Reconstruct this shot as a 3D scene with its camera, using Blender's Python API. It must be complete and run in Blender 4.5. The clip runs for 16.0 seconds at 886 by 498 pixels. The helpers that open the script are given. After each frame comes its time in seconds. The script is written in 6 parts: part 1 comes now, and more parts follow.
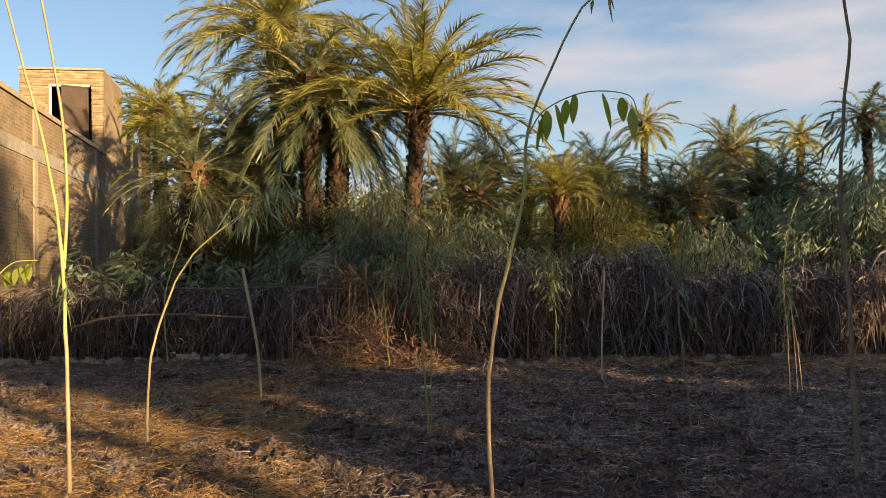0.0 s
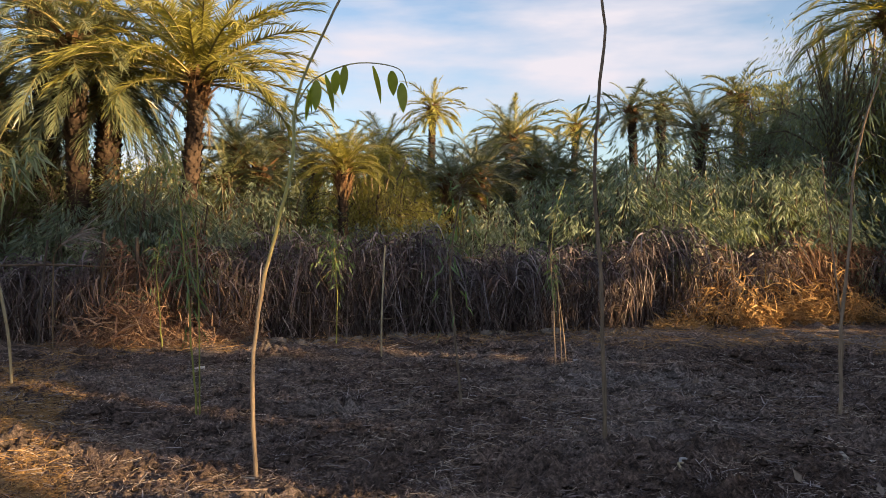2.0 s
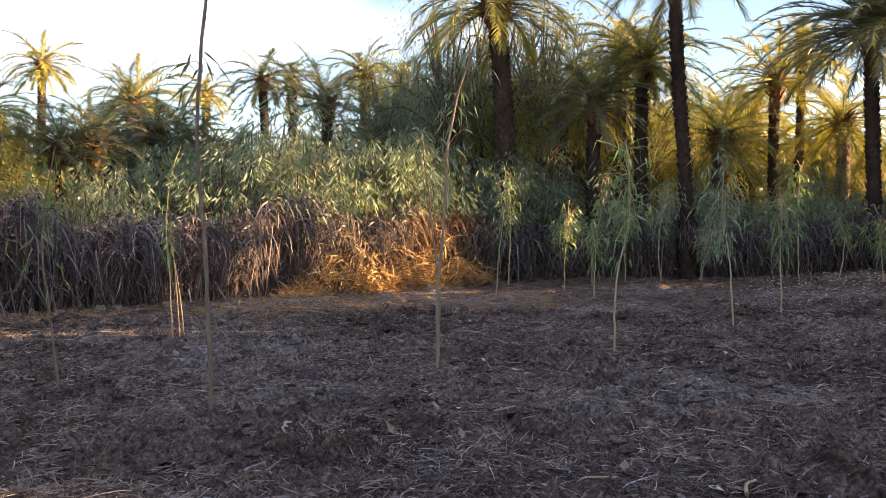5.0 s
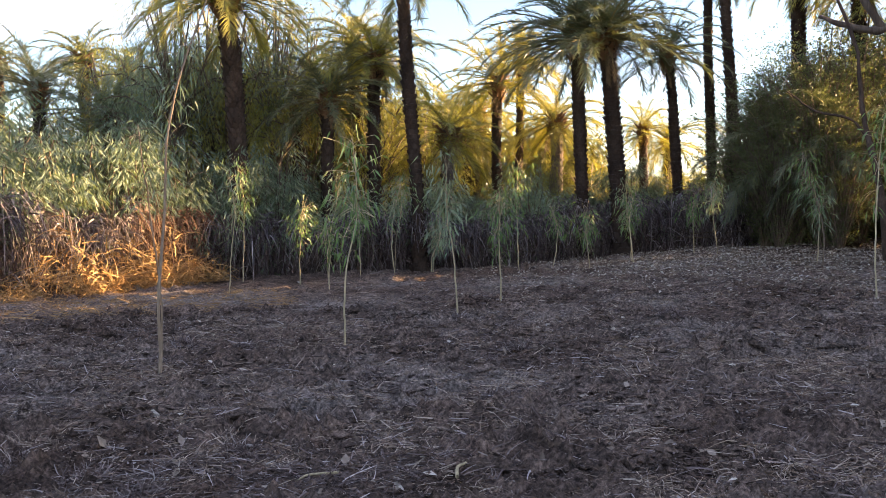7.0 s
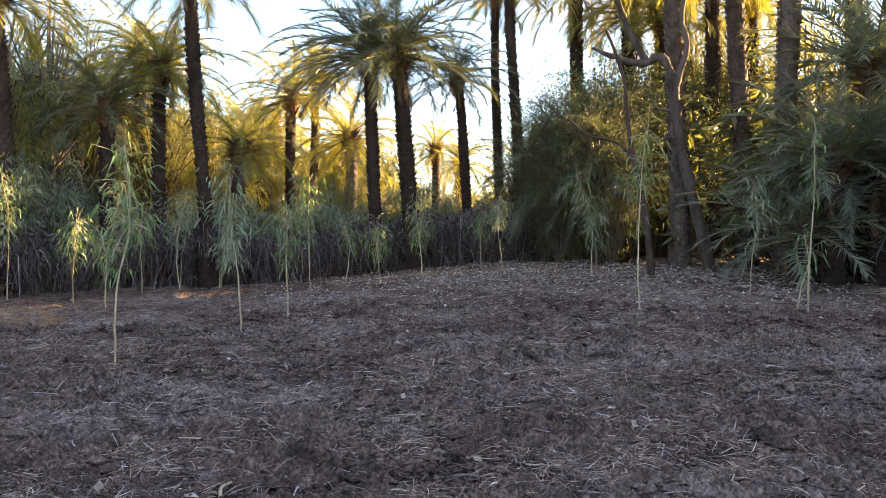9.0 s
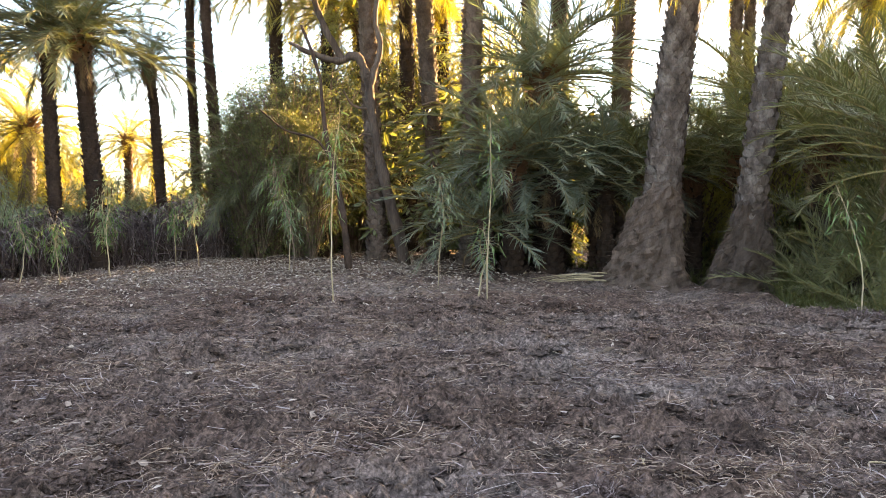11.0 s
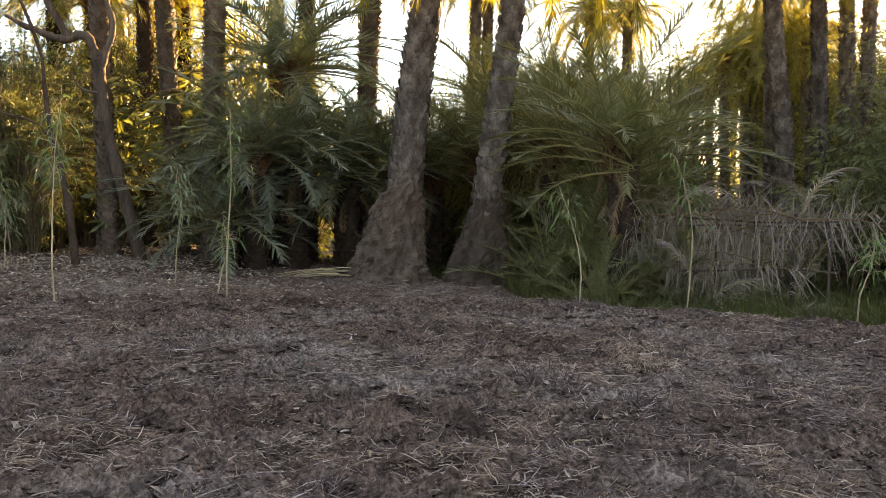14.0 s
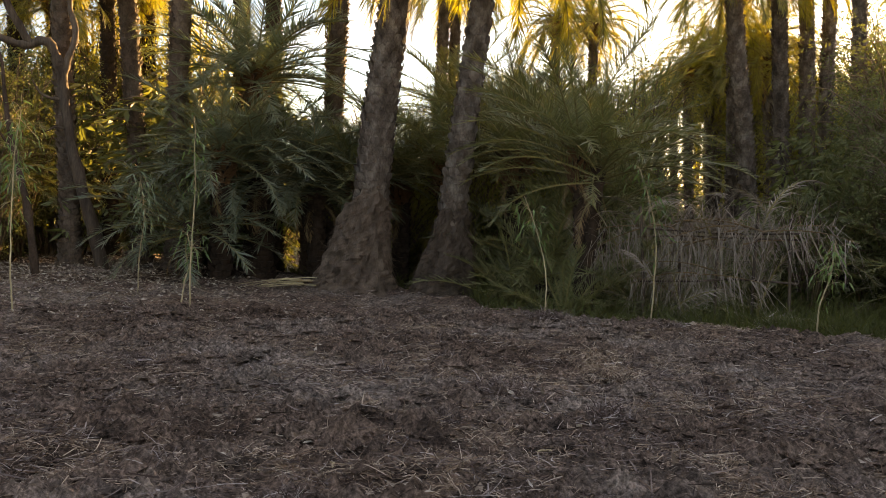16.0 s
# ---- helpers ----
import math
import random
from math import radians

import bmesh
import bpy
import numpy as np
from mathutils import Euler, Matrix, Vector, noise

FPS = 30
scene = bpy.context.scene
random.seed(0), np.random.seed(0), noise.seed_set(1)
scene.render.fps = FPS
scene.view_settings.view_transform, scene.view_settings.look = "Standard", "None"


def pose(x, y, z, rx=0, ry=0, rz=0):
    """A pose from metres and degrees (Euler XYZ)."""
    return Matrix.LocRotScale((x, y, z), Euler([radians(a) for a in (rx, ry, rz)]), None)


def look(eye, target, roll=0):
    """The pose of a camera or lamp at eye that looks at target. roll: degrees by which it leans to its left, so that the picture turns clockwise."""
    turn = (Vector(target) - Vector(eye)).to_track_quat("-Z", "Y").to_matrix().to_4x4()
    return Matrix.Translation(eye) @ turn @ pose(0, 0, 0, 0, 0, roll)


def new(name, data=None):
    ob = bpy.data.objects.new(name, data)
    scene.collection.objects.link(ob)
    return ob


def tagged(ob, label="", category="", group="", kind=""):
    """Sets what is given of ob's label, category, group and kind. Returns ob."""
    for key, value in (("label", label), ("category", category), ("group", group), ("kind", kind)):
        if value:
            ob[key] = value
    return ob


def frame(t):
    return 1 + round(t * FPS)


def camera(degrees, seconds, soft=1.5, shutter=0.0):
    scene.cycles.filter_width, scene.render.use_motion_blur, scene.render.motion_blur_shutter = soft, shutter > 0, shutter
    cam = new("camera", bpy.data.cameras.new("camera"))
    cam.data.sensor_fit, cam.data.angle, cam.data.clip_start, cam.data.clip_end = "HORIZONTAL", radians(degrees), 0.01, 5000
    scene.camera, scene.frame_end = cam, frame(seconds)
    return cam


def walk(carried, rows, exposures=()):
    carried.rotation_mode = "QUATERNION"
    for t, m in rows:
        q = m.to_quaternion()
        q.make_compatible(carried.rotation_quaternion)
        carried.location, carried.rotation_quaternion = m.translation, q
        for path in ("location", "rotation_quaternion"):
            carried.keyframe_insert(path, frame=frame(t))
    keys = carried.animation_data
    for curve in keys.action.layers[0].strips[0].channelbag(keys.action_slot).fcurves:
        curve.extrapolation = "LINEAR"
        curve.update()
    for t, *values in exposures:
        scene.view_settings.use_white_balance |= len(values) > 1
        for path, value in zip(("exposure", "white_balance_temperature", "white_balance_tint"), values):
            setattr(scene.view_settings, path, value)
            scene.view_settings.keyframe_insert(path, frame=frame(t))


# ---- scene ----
cam = camera(54.0, 16.0, soft=0.8)
PATH = [
    (0, (-0.017, -0.165, 1.594), (-0.06, 1.834, 1.644), -1.0),
    (0.5, (-0.011, -0.19, 1.606), (0.011, 1.809, 1.652), -1.0),
    (1, (0.012, -0.181, 1.593), (0.107, 1.817, 1.628), -1.0),
    (1.5, (0.087, -0.122, 1.563), (0.327, 1.863, 1.578), -1.2),
    (2, (0.15, -0.091, 1.534), (0.579, 1.862, 1.535), -0.6),
    (2.5, (0.186, -0.105, 1.525), (0.786, 1.803, 1.513), 0.2),
    (3, (0.228, -0.103, 1.505), (0.959, 1.758, 1.465), 0.3),
    (3.5, (0.28, -0.124, 1.505), (1.152, 1.676, 1.459), 0.4),
    (3.7, (0.306, -0.099, 1.499), (1.244, 1.667, 1.451), 0.4),
    (5.8, (0.423, -0.114, 1.498), (1.716, 1.41, 1.405), -1.1),
    (6, (0.432, -0.132, 1.506), (1.77, 1.352, 1.41), -1.0),
    (6.5, (0.455, -0.173, 1.517), (1.94, 1.164, 1.414), -0.7),
    (7, (0.484, -0.216, 1.529), (2.075, 0.992, 1.429), -1.1),
    (7.5, (0.512, -0.246, 1.533), (2.189, 0.84, 1.436), -0.9),
    (8, (0.537, -0.262, 1.53), (2.287, 0.703, 1.446), -0.7),
    (8.2, (0.543, -0.267, 1.528), (2.307, 0.673, 1.449), -0.7),
    (10.3, (0.688, -0.516, 1.444), (2.634, -0.063, 1.372), -0.2),
    (10.5, (0.682, -0.528, 1.449), (2.644, -0.148, 1.374), -0.3),
    (11, (0.663, -0.578, 1.471), (2.654, -0.399, 1.388), -0.6),
    (11.5, (0.664, -0.634, 1.482), (2.661, -0.712, 1.391), -0.5),
    (12, (0.693, -0.676, 1.479), (2.678, -0.898, 1.383), -0.7),
    (12.5, (0.691, -0.69, 1.476), (2.669, -0.972, 1.38), -0.6),
    (13, (0.701, -0.699, 1.47), (2.672, -1.025, 1.375), -0.5),
    (13.5, (0.703, -0.707, 1.469), (2.669, -1.059, 1.372), -0.3),
    (14, (0.713, -0.72, 1.463), (2.673, -1.105, 1.367), 0.2),
    (14.5, (0.716, -0.728, 1.471), (2.67, -1.141, 1.377), 0.2),
    (15, (0.713, -0.728, 1.468), (2.664, -1.164, 1.385), 0.3),
    (15.5, (0.723, -0.73, 1.46), (2.671, -1.179, 1.382), 0.4),
    (16, (0.715, -0.738, 1.46), (2.661, -1.197, 1.388), 0.5),
]
walk(cam, [(t, look(eye, target, roll)) for t, eye, target, roll in PATH],
     exposures=[(0, 1.8, 6400, 12), (2.0, 2.15, 6500, 16), (3.5, 2.52, 6450, 19), (6.0, 3.28, 6500, 19), (8.0, 3.38, 6150, 20), (10.5, 4.15, 7000, 16), (12.0, 4.3, 7850, 16), (14.0, 3.68, 8000, 15), (16.0, 3.1, 8700, 17)])
# ---- light ----
SUN_AZ = radians(136.0)      # clockwise from +y
SUN_EL = radians(11.5)
TO_SUN = Vector((math.sin(SUN_AZ) * math.cos(SUN_EL), math.cos(SUN_AZ) * math.cos(SUN_EL), math.sin(SUN_EL)))


def build_light():
    world = bpy.data.worlds.new("sky")
    scene.world = world
    world.use_nodes = True
    nt = world.node_tree
    nt.nodes.clear()
    out = nt.nodes.new("ShaderNodeOutputWorld")
    bg = nt.nodes.new("ShaderNodeBackground")
    sky = nt.nodes.new("ShaderNodeTexSky")
    sky.sky_type = "NISHITA"
    sky.sun_disc = False
    sky.sun_elevation = SUN_EL
    sky.sun_rotation = SUN_AZ
    sky.air_density, sky.dust_density, sky.ozone_density = 1.0, 0.5, 2.0
    co = nt.nodes.new("ShaderNodeTexCoord")
    mp = nt.nodes.new("ShaderNodeMapping")
    mp.inputs["Scale"].default_value = (1.5, 1.5, 6.5)
    mp.inputs["Location"].default_value = (0.35, 0.1, 0.42)
    no = nt.nodes.new("ShaderNodeTexNoise")
    no.inputs["Scale"].default_value, no.inputs["Detail"].default_value = 1.6, 6.0
    no.inputs["Roughness"].default_value = 0.52
    ramp = nt.nodes.new("ShaderNodeValToRGB")
    ramp.color_ramp.elements[0].position, ramp.color_ramp.elements[1].position = 0.50, 0.67
    ramp.color_ramp.elements[0].color = (0.1, 0.1, 0.1, 1)
    mix = nt.nodes.new("ShaderNodeMix")
    mix.data_type = "RGBA"
    mix.inputs["B"].default_value = (3.9, 3.8, 3.95, 1)
    lk = nt.links.new
    lk(co.outputs["Generated"], mp.inputs["Vector"])
    lk(mp.outputs["Vector"], no.inputs["Vector"])
    lk(no.outputs["Fac"], ramp.inputs["Fac"])
    lk(ramp.outputs["Color"], mix.inputs["Factor"])
    lk(sky.outputs["Color"], mix.inputs["A"])
    lk(mix.outputs["Result"], bg.inputs["Color"])
    bg.inputs["Strength"].default_value = 0.05
    lk(bg.outputs["Background"], out.inputs["Surface"])
    lamp = bpy.data.lights.new("sun", "SUN")
    lamp.energy, lamp.angle, lamp.color = 5.0, radians(0.6), (1.0, 0.68, 0.31)
    ob = new("sun", lamp)
    ob.matrix_world = look(TO_SUN * 60, (0, 0, 0))


build_light()

# ---- materials ----


def nodes_of(name):
    m = bpy.data.materials.new(name)
    m.use_nodes = True
    nt = m.node_tree
    b = nt.nodes["Principled BSDF"]
    return m, nt, b, nt.nodes["Material Output"]


def noise_node(nt, scale, detail=4.0, rough=0.55, coords="Object", stretch=None):
    co = nt.nodes.new("ShaderNodeTexCoord")
    n = nt.nodes.new("ShaderNodeTexNoise")
    n.inputs["Scale"].default_value, n.inputs["Detail"].default_value, n.inputs["Roughness"].default_value = scale, detail, rough
    if stretch:
        mp = nt.nodes.new("ShaderNodeMapping")
        mp.inputs["Scale"].default_value = stretch
        nt.links.new(co.outputs[coords], mp.inputs["Vector"])
        nt.links.new(mp.outputs["Vector"], n.inputs["Vector"])
    else:
        nt.links.new(co.outputs[coords], n.inputs["Vector"])
    return n.outputs["Fac"]


def ramp_node(nt, fac, stops):
    r = nt.nodes.new("ShaderNodeValToRGB")
    el = r.color_ramp.elements
    while len(el) < len(stops):
        el.new(0.5)
    for e, (p, c) in zip(el, stops):
        e.position, e.color = p, (*c, 1)
    nt.links.new(fac, r.inputs["Fac"])
    return r.outputs["Color"]


def mix_node(nt, fac, a, b, blend="MIX"):
    m = nt.nodes.new("ShaderNodeMix")
    m.data_type, m.blend_type = "RGBA", blend
    for key, v in (("Factor", fac), ("A", a), ("B", b)):
        if isinstance(v, (int, float)):
            m.inputs[key].default_value = v
        elif isinstance(v, tuple):
            m.inputs[key].default_value = (*v, 1)
        else:
            nt.links.new(v, m.inputs[key])
    return m.outputs["Result"]


def bump_node(nt, height, b, strength, distance):
    bp = nt.nodes.new("ShaderNodeBump")
    bp.inputs["Strength"].default_value, bp.inputs["Distance"].default_value = strength, distance
    nt.links.new(height, bp.inputs["Height"])
    nt.links.new(bp.outputs["Normal"], b.inputs["Normal"])


def leaf_material(name, stops, trans=0.35, trans_tint=(1.0, 1.0, 0.6), rough=0.5, blotch=0.9, gloss=0.4):
    """Thin leaf: varied from blade to blade and from plant to plant, light comes through."""
    m, nt, b, out = nodes_of(name)
    geo = nt.nodes.new("ShaderNodeNewGeometry")
    info = nt.nodes.new("ShaderNodeObjectInfo")
    col = ramp_node(nt, geo.outputs["Random Per Island"], stops)
    mean = tuple(sum(s[1][i] for s in stops) / len(stops) for i in range(3))
    plant = ramp_node(nt, info.outputs["Random"], [(0.0, tuple(c * 0.72 for c in mean)), (1.0, tuple(c * 1.25 for c in mean))])
    col = mix_node(nt, 0.35, col, plant)
    blot = ramp_node(nt, noise_node(nt, 5.0, 3.0), [(0.3, (blotch * 0.75,) * 3), (0.7, (1.15,) * 3)])
    col = mix_node(nt, 1.0, col, blot, "MULTIPLY")
    nt.links.new(col, b.inputs["Base Color"])
    b.inputs["Roughness"].default_value = rough
    b.inputs["Specular IOR Level"].default_value = gloss
    tr = nt.nodes.new("ShaderNodeBsdfTranslucent")
    nt.links.new(mix_node(nt, 1.0, col, trans_tint, "MULTIPLY"), tr.inputs["Color"])
    mx = nt.nodes.new("ShaderNodeMixShader")
    mx.inputs["Fac"].default_value = trans
    nt.links.new(b.outputs["BSDF"], mx.inputs[1])
    nt.links.new(tr.outputs["BSDF"], mx.inputs[2])
    nt.links.new(mx.outputs["Shader"], out.inputs["Surface"])
    return m


def rough_material(name, stops, scale=6.0, fine=40.0, bump=0.4, dist=0.02, rough=0.9, stretch=None, vary=0.3):
    m, nt, b, out = nodes_of(name)
    big = ramp_node(nt, noise_node(nt, scale, 5.0, stretch=stretch), stops)
    small = noise_node(nt, fine, 5.0, 0.65, stretch=stretch)
    grain = ramp_node(nt, small, [(0.3, (0.62,) * 3), (0.7, (1.25,) * 3)])
    col = mix_node(nt, 1.0, big, grain, "MULTIPLY")
    info = nt.nodes.new("ShaderNodeObjectInfo")
    tone = ramp_node(nt, info.outputs["Random"], [(0.0, (1 - vary,) * 3), (1.0, (1 + vary * 0.5,) * 3)])
    col = mix_node(nt, 1.0, col, tone, "MULTIPLY")
    nt.links.new(col, b.inputs["Base Color"])
    b.inputs["Roughness"].default_value = rough
    b.inputs["Specular IOR Level"].default_value = 0.2
    bump_node(nt, small, b, bump, dist)
    return m


def island_material(name, stops, rough=0.75, trans=0.0, grain=30.0):
    """Loose pieces in one mesh, each of its own tone."""
    m, nt, b, out = nodes_of(name)
    geo = nt.nodes.new("ShaderNodeNewGeometry")
    col = ramp_node(nt, geo.outputs["Random Per Island"], stops)
    g = ramp_node(nt, noise_node(nt, grain, 3.0), [(0.3, (0.75,) * 3), (0.7, (1.15,) * 3)])
    col = mix_node(nt, 1.0, col, g, "MULTIPLY")
    nt.links.new(col, b.inputs["Base Color"])
    b.inputs["Roughness"].default_value = rough
    b.inputs["Specular IOR Level"].default_value = 0.25
    if trans:
        tr = nt.nodes.new("ShaderNodeBsdfTranslucent")
        nt.links.new(col, tr.inputs["Color"])
        mx = nt.nodes.new("ShaderNodeMixShader")
        mx.inputs["Fac"].default_value = trans
        nt.links.new(b.outputs["BSDF"], mx.inputs[1])
        nt.links.new(tr.outputs["BSDF"], mx.inputs[2])
        nt.links.new(mx.outputs["Shader"], out.inputs["Surface"])
    return m


def soil_material():
    m, nt, b, out = nodes_of("field_soil")
    patch = ramp_node(nt, noise_node(nt, 0.35, 5.0, 0.6), [(0.34, (0.125, 0.086, 0.069)), (0.5, (0.196, 0.146, 0.123)), (0.66, (0.315, 0.27, 0.247))])
    crust = ramp_node(nt, noise_node(nt, 3.2, 6.0, 0.65), [(0.36, (0.42,) * 3), (0.52, (0.95,) * 3), (0.66, (1.35, 1.33, 1.31))])
    fine = noise_node(nt, 28.0, 6.0, 0.7)
    grain = ramp_node(nt, fine, [(0.36, (0.28,) * 3), (0.52, (0.95,) * 3), (0.66, (1.9,) * 3)])
    col = mix_node(nt, 1.0, mix_node(nt, 1.0, patch, crust, "MULTIPLY"), grain, "MULTIPLY")
    straw = ramp_node(nt, noise_node(nt, 9.0, 6.0, 0.75, stretch=(1.0, 0.35, 1.0)), [(0.58, (0.0,) * 3), (0.70, (1.0,) * 3)])
    col = mix_node(nt, straw, col, (0.20, 0.145, 0.105))
    nt.links.new(col, b.inputs["Base Color"])
    b.inputs["Roughness"].default_value = 0.95
    b.inputs["Specular IOR Level"].default_value = 0.15
    bump_node(nt, fine, b, 1.0, 0.07)
    return m


def two_tone_stem():
    """Tan and woody at the foot; above, sunlight is put into a yellow-green colour."""
    m, nt, b, out = nodes_of("sunlit_stem")
    co = nt.nodes.new("ShaderNodeTexCoord")
    sep = nt.nodes.new("ShaderNodeSeparateXYZ")
    nt.links.new(co.outputs["Object"], sep.inputs["Vector"])
    mr = nt.nodes.new("ShaderNodeMapRange")
    mr.inputs["From Min"].default_value, mr.inputs["From Max"].default_value = 0.5, 3.2
    nt.links.new(sep.outputs["Z"], mr.inputs["Value"])
    tone = ramp_node(nt, mr.outputs["Result"], [(0.0, (0.36, 0.26, 0.17)), (0.28, (0.42, 0.30, 0.17)), (0.45, (0.36, 0.34, 0.10)), (0.75, (0.27, 0.27, 0.09)), (1.0, (0.24, 0.20, 0.13))])
    grain = ramp_node(nt, noise_node(nt, 30.0, 4.0, stretch=(1, 1, 0.3)), [(0.3, (0.7,) * 3), (0.7, (1.15,) * 3)])
    nt.links.new(mix_node(nt, 1.0, tone, grain, "MULTIPLY"), b.inputs["Base Color"])
    b.inputs["Roughness"].default_value = 0.55
    return m


def brick_material():
    m, nt, b, out = nodes_of("brick_wall")
    co = nt.nodes.new("ShaderNodeTexCoord")
    mp = nt.nodes.new("ShaderNodeMapping")
    mp.inputs["Rotation"].default_value = (radians(90), 0, 0)
    br = nt.nodes.new("ShaderNodeTexBrick")
    br.inputs["Color1"].default_value = (0.25, 0.185, 0.12, 1)
    br.inputs["Color2"].default_value = (0.18, 0.125, 0.08, 1)
    br.inputs["Mortar"].default_value = (0.25, 0.22, 0.18, 1)
    br.inputs["Scale"].default_value = 1.0
    br.inputs["Mortar Size"].default_value = 0.012
    br.inputs["Brick Width"].default_value = 0.25
    br.inputs["Row Height"].default_value = 0.085
    nt.links.new(co.outputs["Object"], mp.inputs["Vector"])
    nt.links.new(mp.outputs["Vector"], br.inputs["Vector"])
    stain = ramp_node(nt, noise_node(nt, 0.8, 6.0, 0.65), [(0.32, (0.62, 0.6, 0.58)), (0.62, (1.1,) * 3)])
    grain = ramp_node(nt, noise_node(nt, 18.0, 4.0), [(0.3, (0.75,) * 3), (0.7, (1.15,) * 3)])
    col = mix_node(nt, 1.0, mix_node(nt, 1.0, br.outputs["Color"], stain, "MULTIPLY"), grain, "MULTIPLY")
    nt.links.new(col, b.inputs["Base Color"])
    b.inputs["Roughness"].default_value = 0.92
    inv = nt.nodes.new("ShaderNodeInvert")
    nt.links.new(br.outputs["Fac"], inv.inputs["Color"])
    bump_node(nt, inv.outputs["Color"], b, 0.6, 0.02)
    return m


